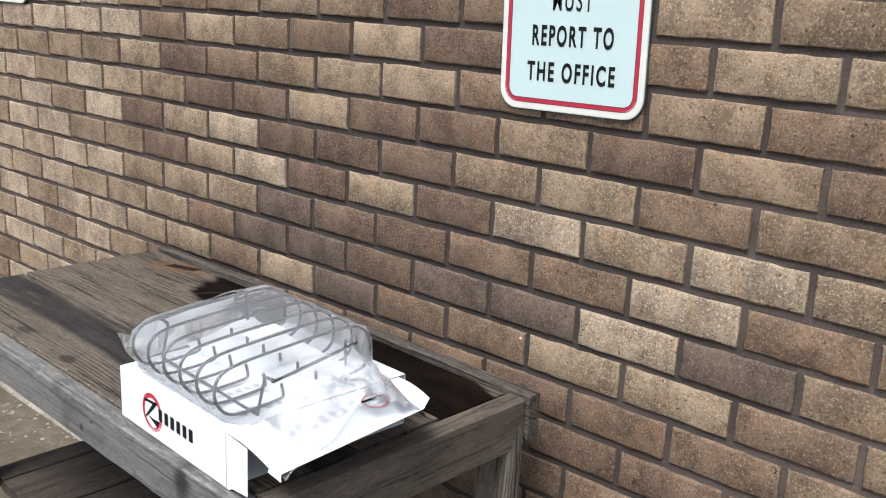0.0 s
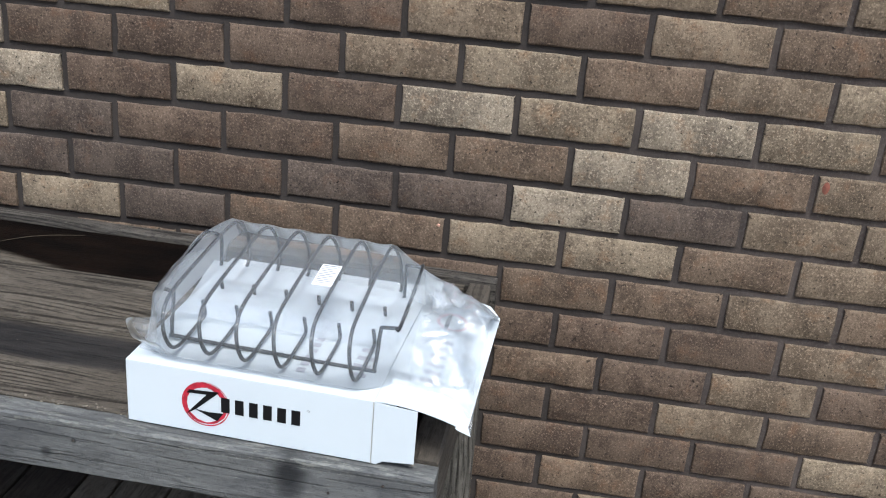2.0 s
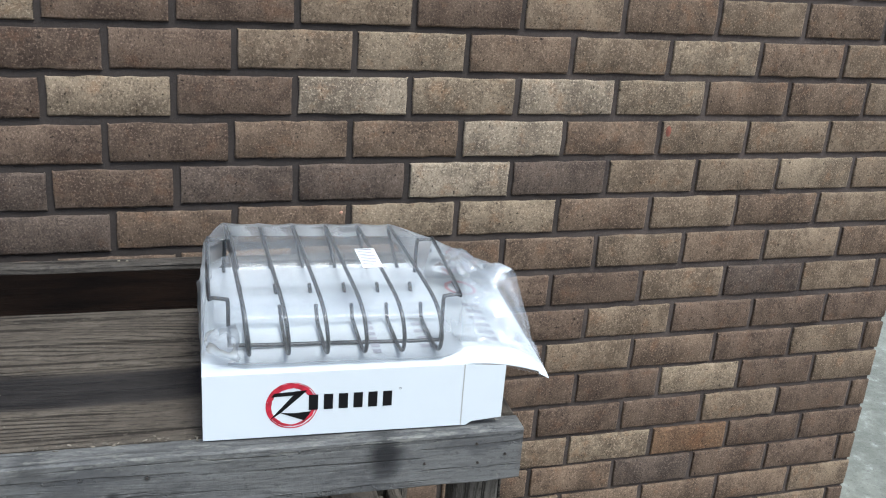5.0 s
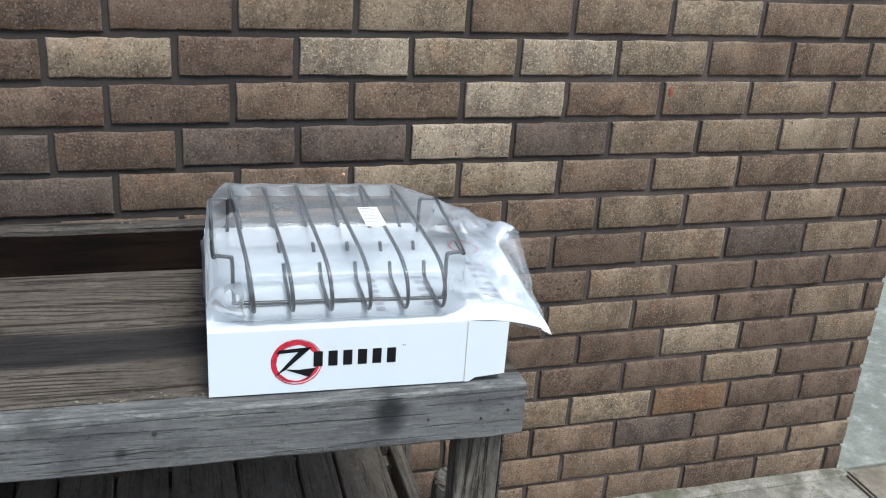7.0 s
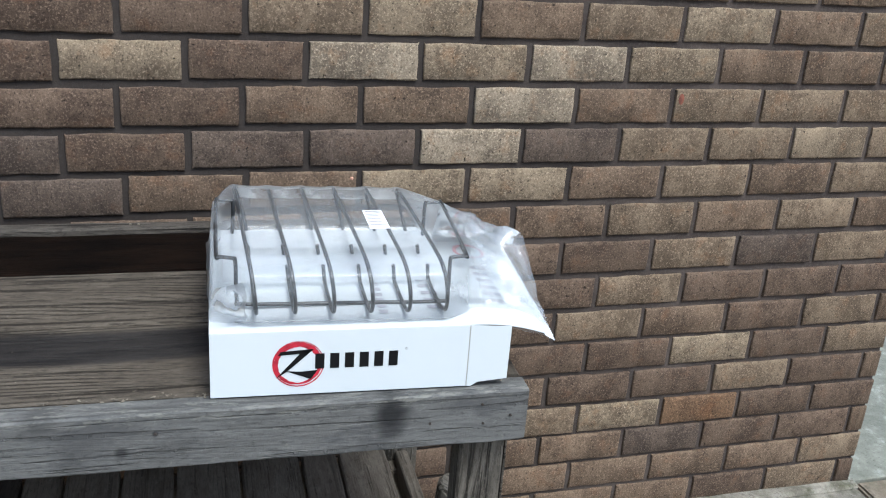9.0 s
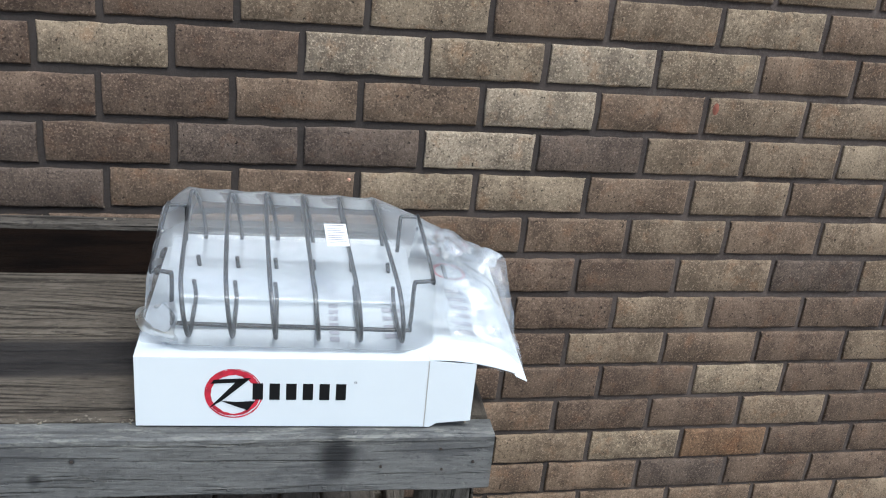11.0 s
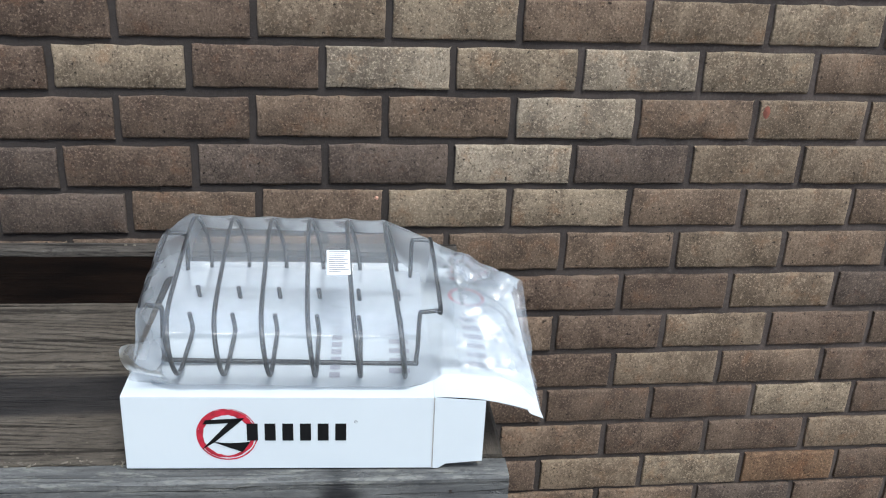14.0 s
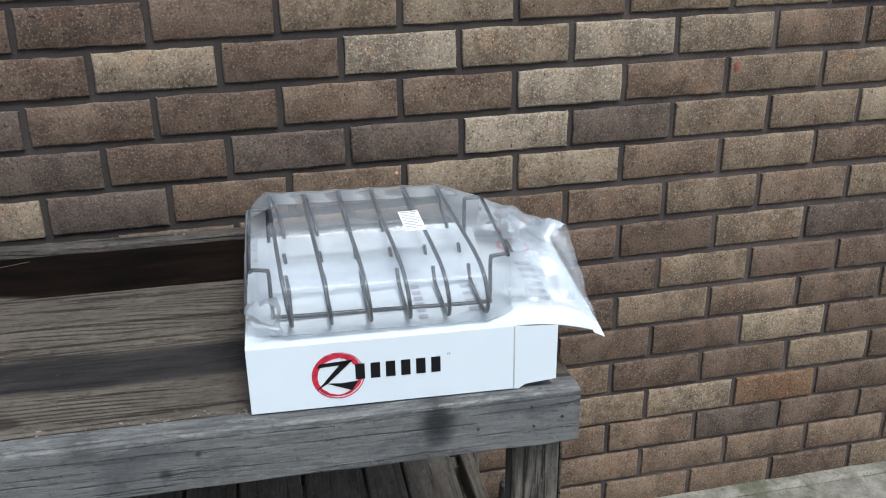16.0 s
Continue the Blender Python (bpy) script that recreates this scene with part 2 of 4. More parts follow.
    if stain == "scorched":
        for px, pz, rad, amt in ((-0.174, -0.022, 0.034, 0.95), (-0.174, -0.045, 0.022, 0.7), (-0.485, -0.050, 0.010, 0.8), (-0.447, -0.027, 0.005, 0.9), (-0.57, -0.004, 0.03, 0.4)):
            dx, dz = calc(nt, "ADD", x, -px), calc(nt, "ADD", z, -pz)
            d = calc(nt, "SQRT", calc(nt, "ADD", calc(nt, "MULTIPLY", dx, dx), calc(nt, "MULTIPLY", dz, dz)))
            d = calc(nt, "ADD", d, calc(nt, "MULTIPLY", wob, rad * 0.8))
            c = blend(nt, calc(nt, "MULTIPLY", step(nt, d, rad, rad * 0.25), amt), c, (0.018, 0.018, 0.019))
        smudge = step(nt, tex_noise(nt, stretch(nt, co, (7, 20, 16)), 1.0, 6, 0.68, 3.0), 0.50, 0.66)
        c = blend(nt, calc(nt, "MULTIPLY", smudge, 0.6), c, (0.052, 0.052, 0.055))
        flake = calc(nt, "MULTIPLY", step(nt, calc(nt, "ADD", z, calc(nt, "MULTIPLY", wob, 0.02)), -0.016, -0.006), step(nt, tex_noise(nt, along_grain(30.0, 130.0), 1.0, 4, 0.7), 0.52, 0.62))
        c = blend(nt, calc(nt, "MULTIPLY", flake, 0.4), c, (0.27, 0.265, 0.235))
    nt.links.new(c, b.inputs["Base Color"])
    put(nt, b.inputs["Roughness"], rgh)
    put(nt, b.inputs["Specular IOR Level"], shine)
    hgt = calc(nt, "ADD", calc(nt, "SUBTRACT", calc(nt, "MULTIPLY", bands, 0.5), calc(nt, "MULTIPLY", calc(nt, "ADD", cut, late), 0.5)), calc(nt, "ADD", calc(nt, "MULTIPLY", fine, 0.8 * streak), calc(nt, "MULTIPLY", speck, 0.2)))
    bump(nt, b, hgt, 0.85, 0.004)
    return m


GREYBROWN = ((0.063, 0.052, 0.041), (0.135, 0.115, 0.092))
M_PLANK = wood("weathered_plank", *GREYBROWN, stain="band", rings=0.9)
M_PLANK2 = wood("weathered_plank_grained", *GREYBROWN, rings=0.9)
M_SOAKED = wood("soaked_plank", (0.058, 0.047, 0.036), (0.135, 0.113, 0.087), stain="soaked")
M_FASCIA = wood("silvered_board", (0.088, 0.087, 0.085), (0.158, 0.157, 0.153), stain="scorched", rings=0.12, streak=0.4, checks=0.3)
M_END = wood("weathered_end_board", (0.050, 0.042, 0.034), (0.112, 0.094, 0.076), along="y", rings=0.2, streak=0.45, checks=0.35)
M_RIM = wood("weathered_rim", (0.042, 0.036, 0.031), (0.108, 0.095, 0.081))
M_LEG = wood("weathered_post", (0.060, 0.052, 0.043), (0.168, 0.152, 0.129), along="z", rings=0.8, streak=0.6)
M_SHELF = wood("dull_shelf_board", (0.090, 0.076, 0.062), (0.185, 0.160, 0.132), along="y", rings=0.25, streak=0.5, checks=0.3)
M_SHELFDARK = wood("dark_shelf_board", (0.028, 0.023, 0.020), (0.066, 0.055, 0.046), along="y", rings=0.25, streak=0.5, checks=0.3)


def concrete(name, lo, hi, spots, moss=0.0):
    m, nt, b, co = begin(name)
    n1, n2, n3 = tex_noise(nt, co, 1.8, 5, 0.6), tex_noise(nt, co, 16.0, 8, 0.74), tex_noise(nt, co, 150.0, 4, 0.7)
    c = blend(nt, step(nt, calc(nt, "ADD", calc(nt, "MULTIPLY", n1, 0.4), calc(nt, "MULTIPLY", n2, 0.6)), 0.40, 0.60), lo, hi)
    c = blend(nt, calc(nt, "MULTIPLY", step(nt, n2, 0.55, 0.64), 0.75), c, spots)
    c = blend(nt, calc(nt, "MULTIPLY", step(nt, n3, 0.44, 0.30), 0.75), c, tuple(x * 0.35 for x in lo))
    c = blend(nt, calc(nt, "MULTIPLY", step(nt, n3, 0.58, 0.70), 0.4), c, tuple(min(0.7, x * 1.5) for x in hi))
    if moss:
        g = step(nt, tex_noise(nt, co, 7.0, 6, 0.7, 4.0), 0.5, 0.62)
        c = blend(nt, calc(nt, "MULTIPLY", g, moss), c, (0.055, 0.058, 0.026))
    nt.links.new(c, b.inputs["Base Color"])
    b.inputs["Roughness"].default_value = 0.92
    bump(nt, b, calc(nt, "ADD", n2, calc(nt, "MULTIPLY", n3, 0.6)), 0.7, 0.006)
    return m


M_PAVE = concrete("stained_concrete", (0.12, 0.108, 0.086), (0.30, 0.28, 0.235), (0.065, 0.056, 0.045), 0.75)
M_SOIL = concrete("brown_dirty_concrete", (0.056, 0.045, 0.031), (0.112, 0.093, 0.066), (0.15, 0.13, 0.098))
M_PAVE2 = concrete("brown_stained_concrete", (0.145, 0.118, 0.085), (0.255, 0.216, 0.163), (0.075, 0.058, 0.044), 0.3)
M_SLAB = concrete("pale_wet_concrete", (0.145, 0.148, 0.122), (0.24, 0.245, 0.205), (0.34, 0.36, 0.32))
M_EARTH = concrete("yard_ground", (0.10, 0.084, 0.064), (0.17, 0.148, 0.118), (0.24, 0.22, 0.185))
M_CARD = plain("white_coated_card", (0.59, 0.63, 0.66), 0.42, vary=0.02, scale=9)
M_CARDEDGE = plain("grey_card_edge", (0.45, 0.43, 0.40), 0.9)
M_INK = plain("black_ink", (0.006, 0.006, 0.0065), 0.8)
M_INK.node_tree.nodes["Principled BSDF"].inputs["Specular IOR Level"].default_value = 0.15
M_RED = plain("red_ink", (0.40, 0.014, 0.034), 0.5, vary=0.3, scale=120)
M_FADED = plain("grey_ink", (0.36, 0.36, 0.40), 0.5)
M_INKROW = plain("small_print_ink", (0.16, 0.16, 0.17), 0.6)
M_FADEDRED = plain("faded_red_ink", (0.60, 0.30, 0.33), 0.5, vary=0.2, scale=150)
M_PURPLE = plain("purple_brown_print", (0.10, 0.055, 0.075), 0.5, vary=0.5, scale=60)
M_WIRE = plain("dark_coated_wire", (0.022, 0.023, 0.026), 0.33, vary=0.3, scale=200)
M_SIGN = plain("white_sign_sheeting", (0.37, 0.475, 0.485), 0.35, vary=0.02, scale=8)
M_SIGNRED = plain("red_sign_ink", (0.30, 0.015, 0.038), 0.35, vary=0.05)
M_SIGNRIM = plain("warm_white_margin", (0.50, 0.50, 0.47), 0.4, vary=0.03)
M_SIGNDARK = plain("dark_border_line", (0.09, 0.010, 0.018), 0.5)
M_SIGNEDGE = plain("dark_aluminium_edge", (0.06, 0.06, 0.06), 0.5, 0.3)
M_LABEL = plain("paper_label", (0.86, 0.87, 0.88), 0.6, vary=0.02)
M_NAIL = plain("rusted_nail", (0.03, 0.022, 0.018), 0.7)
M_STRAW = plain("dry_straw", (0.085, 0.065, 0.042), 0.9)
M_CRUMB = plain("pale_wood_crumbs", (0.15, 0.13, 0.10), 0.9, vary=0.5, scale=60)
M_CHIP = plain("orange_clay_chip", (0.17, 0.055, 0.035), 0.9, vary=0.3, scale=90)
M_PALECHIP = plain("pale_orange_chip", (0.48, 0.27, 0.19), 0.9, vary=0.5, scale=300)
M_PLASTER = plain("pale_mortar_smear", (0.22, 0.195, 0.155), 0.95, vary=0.2, scale=120)


def film_material(name, lo, hi, shine, rough):
    """Thin clear poly film: mostly see-through, slightly milky, shiny on the creases."""
    m, nt, b, co = begin(name)
    n1, n2 = tex_noise(nt, co, 17.0, 5, 0.65), tex_noise(nt, co, 90.0, 4, 0.65)
    diff = nt.nodes.new("ShaderNodeBsdfDiffuse")
    diff.inputs["Color"].default_value = (0.86, 0.91, 0.97, 1)
    trl = nt.nodes.new("ShaderNodeBsdfTranslucent")
    trl.inputs["Color"].default_value = (0.94, 0.97, 1.0, 1)
    clear = nt.nodes.new("ShaderNodeBsdfTransparent")
    gloss = nt.nodes.new("ShaderNodeBsdfGlossy")
    gloss.inputs["Roughness"].default_value = rough
    milk = nt.nodes.new("ShaderNodeMixShader")
    milk.inputs[0].default_value = 0.5
    nt.links.new(diff.outputs[0], milk.inputs[1])
    nt.links.new(trl.outputs[0], milk.inputs[2])
    body = nt.nodes.new("ShaderNodeMixShader")
    put(nt, body.inputs[0], step(nt, calc(nt, "ADD", calc(nt, "MULTIPLY", n1, 0.7), calc(nt, "MULTIPLY", n2, 0.3)), 0.35, 0.65, lo, hi))
    nt.links.new(clear.outputs[0], body.inputs[1])
    nt.links.new(milk.outputs[0], body.inputs[2])
    fres = nt.nodes.new("ShaderNodeFresnel")
    fres.inputs["IOR"].default_value = 1.5
    top = nt.nodes.new("ShaderNodeMixShader")
    nt.links.new(calc(nt, "ADD", calc(nt, "MULTIPLY", fres.outputs[0], shine), 0.02), top.inputs[0])
    nt.links.new(body.outputs[0], top.inputs[1])
    nt.links.new(gloss.outputs[0], top.inputs[2])
    nt.links.new(top.outputs[0], nt.nodes["Material Output"].inputs[0])
    nt.nodes.remove(b)
    return m


M_FILM = film_material("clear_film", 0.12, 0.18, 0.6, 0.3)
M_FOLD = film_material("milky_film", 0.54, 0.68, 0.4, 0.35)
M_LOOSE = film_material("crumpled_film", 0.12, 0.32, 0.95, 0.16)


# ---- mesh helpers ----
def box_bm(x0, x1, y0, y1, z0, z1, bevel=0.0, segs=1):
    bm = bmesh.new()
    bmesh.ops.create_cube(bm, size=1, matrix=Matrix.Translation(((x0 + x1) / 2, (y0 + y1) / 2, (z0 + z1) / 2)) @ Matrix.Diagonal((x1 - x0, y1 - y0, z1 - z0, 1)))
    if bevel:
        bmesh.ops.bevel(bm, geom=bm.edges[:], offset=bevel, segments=segs, affect="EDGES")
    return bm


def part(name, bm, mat, parent=None, label=""):
    me = bpy.data.meshes.new(name)
    bm.normal_update()
    bm.to_mesh(me)
    bm.free()
    me.materials.append(mat)
    ob = new(name, me)
    ob.parent = parent
    return tagged(ob, label)


def board_bm(x0, x1, y0, y1, z0, z1, along="x", worn=0.003, seed=0):
    """A sawn board with rounded, worn and slightly wavy edges."""
    rng = random.Random(seed)
    bm = bmesh.new()
    lo, hi = Vector((x0, y0, z0)), Vector((x1, y1, z1))
    k = {"x": 0, "y": 1, "z": 2}[along]
    a, c = [i for i in range(3) if i != k]
    n = max(2, int((hi[k] - lo[k]) / 0.05))
    ring = []
    for i in range(n + 1):
        s = lo[k] + (hi[k] - lo[k]) * i / n
        inset = worn * 0.8 if i in (0, n) else 0
        pts = []
        w = [worn * rng.uniform(0.75, 1.3) for _ in range(4)]
        for q, (pa, pc) in enumerate(((0, 0), (1, 0), (1, 1), (0, 1))):
            ea, ec = (lo[a], hi[a])[pa], (lo[c], hi[c])[pc]
            sa, sc = (1, -1)[pa], (1, -1)[pc]
            two = [(ea + sa * (w[q] + inset * 0.3), ec + sc * inset * 0.3), (ea + sa * inset * 0.3, ec + sc * (w[q] + inset * 0.3))]
            if q in (0, 2):
                two.reverse()
            for ua, uc in two:
                v = [0, 0, 0]
                v[k], v[a], v[c] = s, ua + rng.uniform(-1, 1) * 0.0004, uc + rng.uniform(-1, 1) * 0.0004
                pts.append(bm.verts.new(v))
        ring.append(pts)
    for r0, r1 in zip(ring, ring[1:]):
        for i in range(8):
            bm.faces.new((r0[i], r0[(i + 1) % 8], r1[(i + 1) % 8], r1[i]))
    bm.faces.new(ring[0])
    bm.faces.new(ring[-1])
    bmesh.ops.recalc_face_normals(bm, faces=bm.faces[:])
    return bm


def smooth_path(pts, steps=6):
    """Catmull-Rom through the points."""
    p = [Vector(q) for q in pts]
    p = [p[0] * 2 - p[1]] + p + [p[-1] * 2 - p[-2]]
    out = []
    for i in range(1, len(p) - 2):
        for s in range(steps):
            t = s / steps
            out.append(0.5 * (2 * p[i] + (p[i + 1] - p[i - 1]) * t + (2 * p[i - 1] - 5 * p[i] + 4 * p[i + 1] - p[i + 2]) * t * t + (3 * p[i] - p[i - 1] - 3 * p[i + 1] + p[i + 2]) * t ** 3))
    return out + [p[-2]]


def tube_bm(pts, r, sides=8):
    bm = bmesh.new()
    pts = [Vector(p) for p in pts]
    rings, up = [], Vector((1, 0.01, 0.02))
    for i, p in enumerate(pts):
        d = (pts[min(i + 1, len(pts) - 1)] - pts[max(i - 1, 0)]).normalized()
        u = up - d * up.dot(d)
        if u.length < 1e-3:
            u = d.orthogonal()
        u.normalize()
        up = u
        v = d.cross(u)
        rings.append([bm.verts.new(p + r * (math.cos(2 * math.pi * k / sides) * u + math.sin(2 * math.pi * k / sides) * v)) for k in range(sides)])
    for a, b in zip(rings, rings[1:]):
        for k in range(sides):
            f = bm.faces.new((a[k], a[(k + 1) % sides], b[(k + 1) % sides], b[k]))
            f.smooth = True
    bm.faces.new(rings[0])
    bm.faces.new(rings[-1])
    bmesh.ops.recalc_face_normals(bm, faces=bm.faces[:])
    return bm


def plate_bm(outline, thick, hole=None):
    """A flat plate in the xz plane facing -y; with hole, the band between two outlines of equal count."""
    bm = bmesh.new()
    f = [bm.verts.new((x, 0, z)) for x, z in outline]
    b = [bm.verts.new((x, thick, z)) for x, z in outline]
    n = len(f)
    for i in range(n):
        bm.faces.new((f[i], b[i], b[(i + 1) % n], f[(i + 1) % n]))
    if hole:
        g = [bm.verts.new((x, 0, z)) for x, z in hole]
        h = [bm.verts.new((x, thick, z)) for x, z in hole]
        for i in range(n):
            k = (i + 1) % n
            bm.faces.new((f[i], f[k], g[k], g[i]))
            bm.faces.new((b[i], h[i], h[k], b[k]))
            bm.faces.new((g[i], g[k], h[k], h[i]))
    else:
        bm.faces.new(f)
        bm.faces.new(b[::-1])
    bmesh.ops.recalc_face_normals(bm, faces=bm.faces[:])
    return bm


def round_rect(x0, x1, z0, z1, r, k=8):
    out = []
    for cx, cz, a0 in ((x1 - r, z0 + r, -90), (x1 - r, z1 - r, 0), (x0 + r, z1 - r, 90), (x0 + r, z0 + r, 180)):
        for i in range(k + 1):
            a = radians(a0 + 90 * i / k)
            out.append((cx + r * math.cos(a), cz + r * math.sin(a)))
    return out


# ---- ground ----
ground = tagged(part("ground", box_bm(-60, 60, -60, 60, -0.3, -0.012), M_EARTH), "bare trodden yard ground with pale grit", "ground", kind="structure")
pavement = tagged(new("pavement"), "stained concrete pavement along the foot of the wall", "pavement", kind="structure")
for x0, x1, mat in ((-3.9, -2.45, M_SOIL), (-2.444, -0.62, M_SOIL), (-0.614, 1.277, M_PAVE), (1.289, 3.1, M_PAVE2), (3.11, 5.0, M_PAVE2)):
    part("slab", box_bm(x0, x1, -1.3, -0.0015, -0.1, 0.0, 0.006, 2), mat, pavement)
pale = tagged(part("floor", box_bm(CORNER + 0.004, 12, 0.004, 9, -0.12, 0.004, 0.004), M_SLAB), "pale wet concrete slab behind the corner", "floor", kind="structure")

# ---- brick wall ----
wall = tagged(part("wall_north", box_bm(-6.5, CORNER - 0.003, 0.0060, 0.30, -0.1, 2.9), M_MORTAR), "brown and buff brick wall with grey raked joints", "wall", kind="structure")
footing = tagged(part("trim", board_bm(-3.0, CORNER + 0.01, -0.03, 0.008, -0.01, 0.012, seed=3, worn=0.008), M_PAVE), "rough mortar fillet at the foot of the wall", "trim", kind="structure")

RISE = {5: 4, 4: 2, 3: 3, 2: -1, 1: 1, 0: 0, -1: -3, -2: -5, -3: -7, -4: -5, -5: -1, -6: -4, -7: 1, -8: 6, -9: 8, -10: 10}
# how far, in mm, the upright joints of a course stray from the regular bond, at six joints along it
STRAY_AT = (-4, 0, 4, 7, 9, 11)
STRAY_ABOVE = {8: (0, -1, -6, -6, -9, -20), 7: (4, 1, 2, -7, -18, -30), 6: (-7, -2, -2, -4, -9, -13), 5: (-1, -3, -4, -9, -16, -28), 4: (-6, -4, -1, 0, -8, -12),
               3: (-2, -4, 0, -10, -24, -39), 2: (-13, -7, 1, 0, -9, -14), 1: (-2, 0, 2, -6, -16, -32), 0: (-7, -4, 4, 3, -1, -4)}
STRAY_BELOW = {-1: (-2, -2, -2, -8, -14, -27), -2: (8, 8, 8, 6, 0, -9), -3: (-2, -2, -3, -9, -13, -26), -4: (11, 11, 11, 11, 7, -2), -5: (-8, -10, -8, -13, -15, -23),
               -6: (11, 11, 10, 6, 4, -4), -7: (-8, -8, -9, -10, -17, -22), -8: (9, 9, 9, 6, 1, -1), -9: (-8, -8, -10, -15, -19, -23), -10: (9, 9, 9, 6, 1, -1)}
STRAY = {**STRAY_ABOVE, **STRAY_BELOW}
# tone of each brick from its first joint on: L pale, P paler tan, T tan, M mid brown, B brown, D dark, O orange
# courses below 0 go a tone darker, painting in the weaker light low down
TONE = {8: (-14, "TMTPTBMTPTTMT"), 7: (-13, "MPTMPBTMPPTMT"), 6: (-14, "PBMTPPMMTMTMTM"), 5: (-13, "TBBPBBTBTMTMT"), 4: (-14, "BPLBBBTPMTPMTT"), 3: (-13, "BPLBPBLPLPMMTT"),
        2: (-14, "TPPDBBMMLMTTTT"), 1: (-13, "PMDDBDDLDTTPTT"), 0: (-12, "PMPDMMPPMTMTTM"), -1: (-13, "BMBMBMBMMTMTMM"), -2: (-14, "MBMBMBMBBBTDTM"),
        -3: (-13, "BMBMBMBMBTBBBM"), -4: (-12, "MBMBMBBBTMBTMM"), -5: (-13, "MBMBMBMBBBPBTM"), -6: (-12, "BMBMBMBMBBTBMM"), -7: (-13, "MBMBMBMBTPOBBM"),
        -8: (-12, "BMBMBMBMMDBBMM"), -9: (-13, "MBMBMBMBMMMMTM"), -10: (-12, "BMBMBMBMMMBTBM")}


def brick_bm(length, seed):
    """A brick on its face, with its worn arrises."""
    rng = random.Random(seed)
    bm = bmesh.new()
    hx, hz, nx, nz = length / 2, H / 2 - 0.0062, 9, 4
    front = {}
    for i in range(nx + 1):
        for k in range(nz + 1):
            edge = i in (0, nx) or k in (0, nz)
            x, z = hx * (2 * i / nx - 1), hz * (2 * k / nz - 1)
            if i in (1, nx - 1):
                x = math.copysign(hx - 0.0035, x)
            if k in (1, nz - 1):
                z = math.copysign(hz - 0.003, z)
            y = 0.0014 + rng.uniform(-0.0008, 0.0012) if edge else rng.uniform(-0.0006, 0.0006)
            j = 0.0014 if edge else 0.0008
            front[i, k] = bm.verts.new((x + rng.uniform(-j, j), y, z + rng.uniform(-j, j)))
    for i in range(nx):
        for k in range(nz):
            f = bm.faces.new((front[i, k], front[i + 1, k], front[i + 1, k + 1], front[i, k + 1]))
            f.smooth = True
    rim = [front[i, 0] for i in range(nx)] + [front[nx, k] for k in range(nz)] + [front[i, nz] for i in range(nx, 0, -1)] + [front[0, k] for k in range(nz, 0, -1)]
    back = [bm.verts.new((v.co.x, 0.07, v.co.z)) for v in rim]
    for i in range(len(rim)):
        k = (i + 1) % len(rim)
        bm.faces.new((rim[k], rim[i], back[i], back[k]))
    return bm


def brick_places():
    for j in range(-10, 27):
        for k in range(-31, 8):
            n = 2 * k + (j % 2)
            stray = STRAY.get(j, (0,) * 6)

            def joint(i):
                return i * L / 2 + np.interp(i, STRAY_AT, stray) / 1000
            x0, x1 = joint(n) + 0.0058, min(joint(n + 2) - 0.0058, CORNER)
            if CORNER - x1 < 0.045:
                x1 = CORNER
            if x1 - x0 < 0.032 or x0 < -6.3:
                continue
            z = (j + 0.5) * H + Z0 + (RISE.get(j, 3) + RISE.get(j + 1, 3)) / 2000 - 0.016 * max(0.0, -0.2 - x0)     # the courses dip away to the left
            first, row = TONE.get(j, (99, ""))
            i = (n - first) // 2
            # bricks far to the left are picked paler, painting in the haze over them
            tone = row[i] if 0 <= i < len(row) else random.Random(j * 977 + n).choice("LTTMBMBTBD" if n > -14 else "LPLTPLPTLMPT")
            yield j, n, x0, x1, z, tone


# ---- sign on the wall ----
def flat_text(words, x0, x1, z0, z1, parent, y):
    cu = bpy.data.curves.new("words", "FONT")
    cu.body, cu.offset, cu.space_character = words, 0.012 if "M" in words else 0.032, 1.3
    tmp = bpy.data.objects.new("words", cu)
    scene.collection.objects.link(tmp)
    bpy.context.view_layer.update()
    me = bpy.data.meshes.new_from_object(tmp.evaluated_get(bpy.context.evaluated_depsgraph_get()))
    bpy.data.objects.remove(tmp)
    xs, ys = [v.co.x for v in me.vertices], [v.co.y for v in me.vertices]
    ax, bx, ay, by = min(xs), max(xs), min(ys), max(ys)
    for v in me.vertices:
        v.co = (x0 + (v.co.x - ax) / (bx - ax) * (x1 - x0), y, z0 + (v.co.y - ay) / (by - ay) * (z1 - z0))
    me.materials.clear()
    me.materials.append(M_INK)
    ob = new("lettering", me)
    ob.parent = parent
    return ob


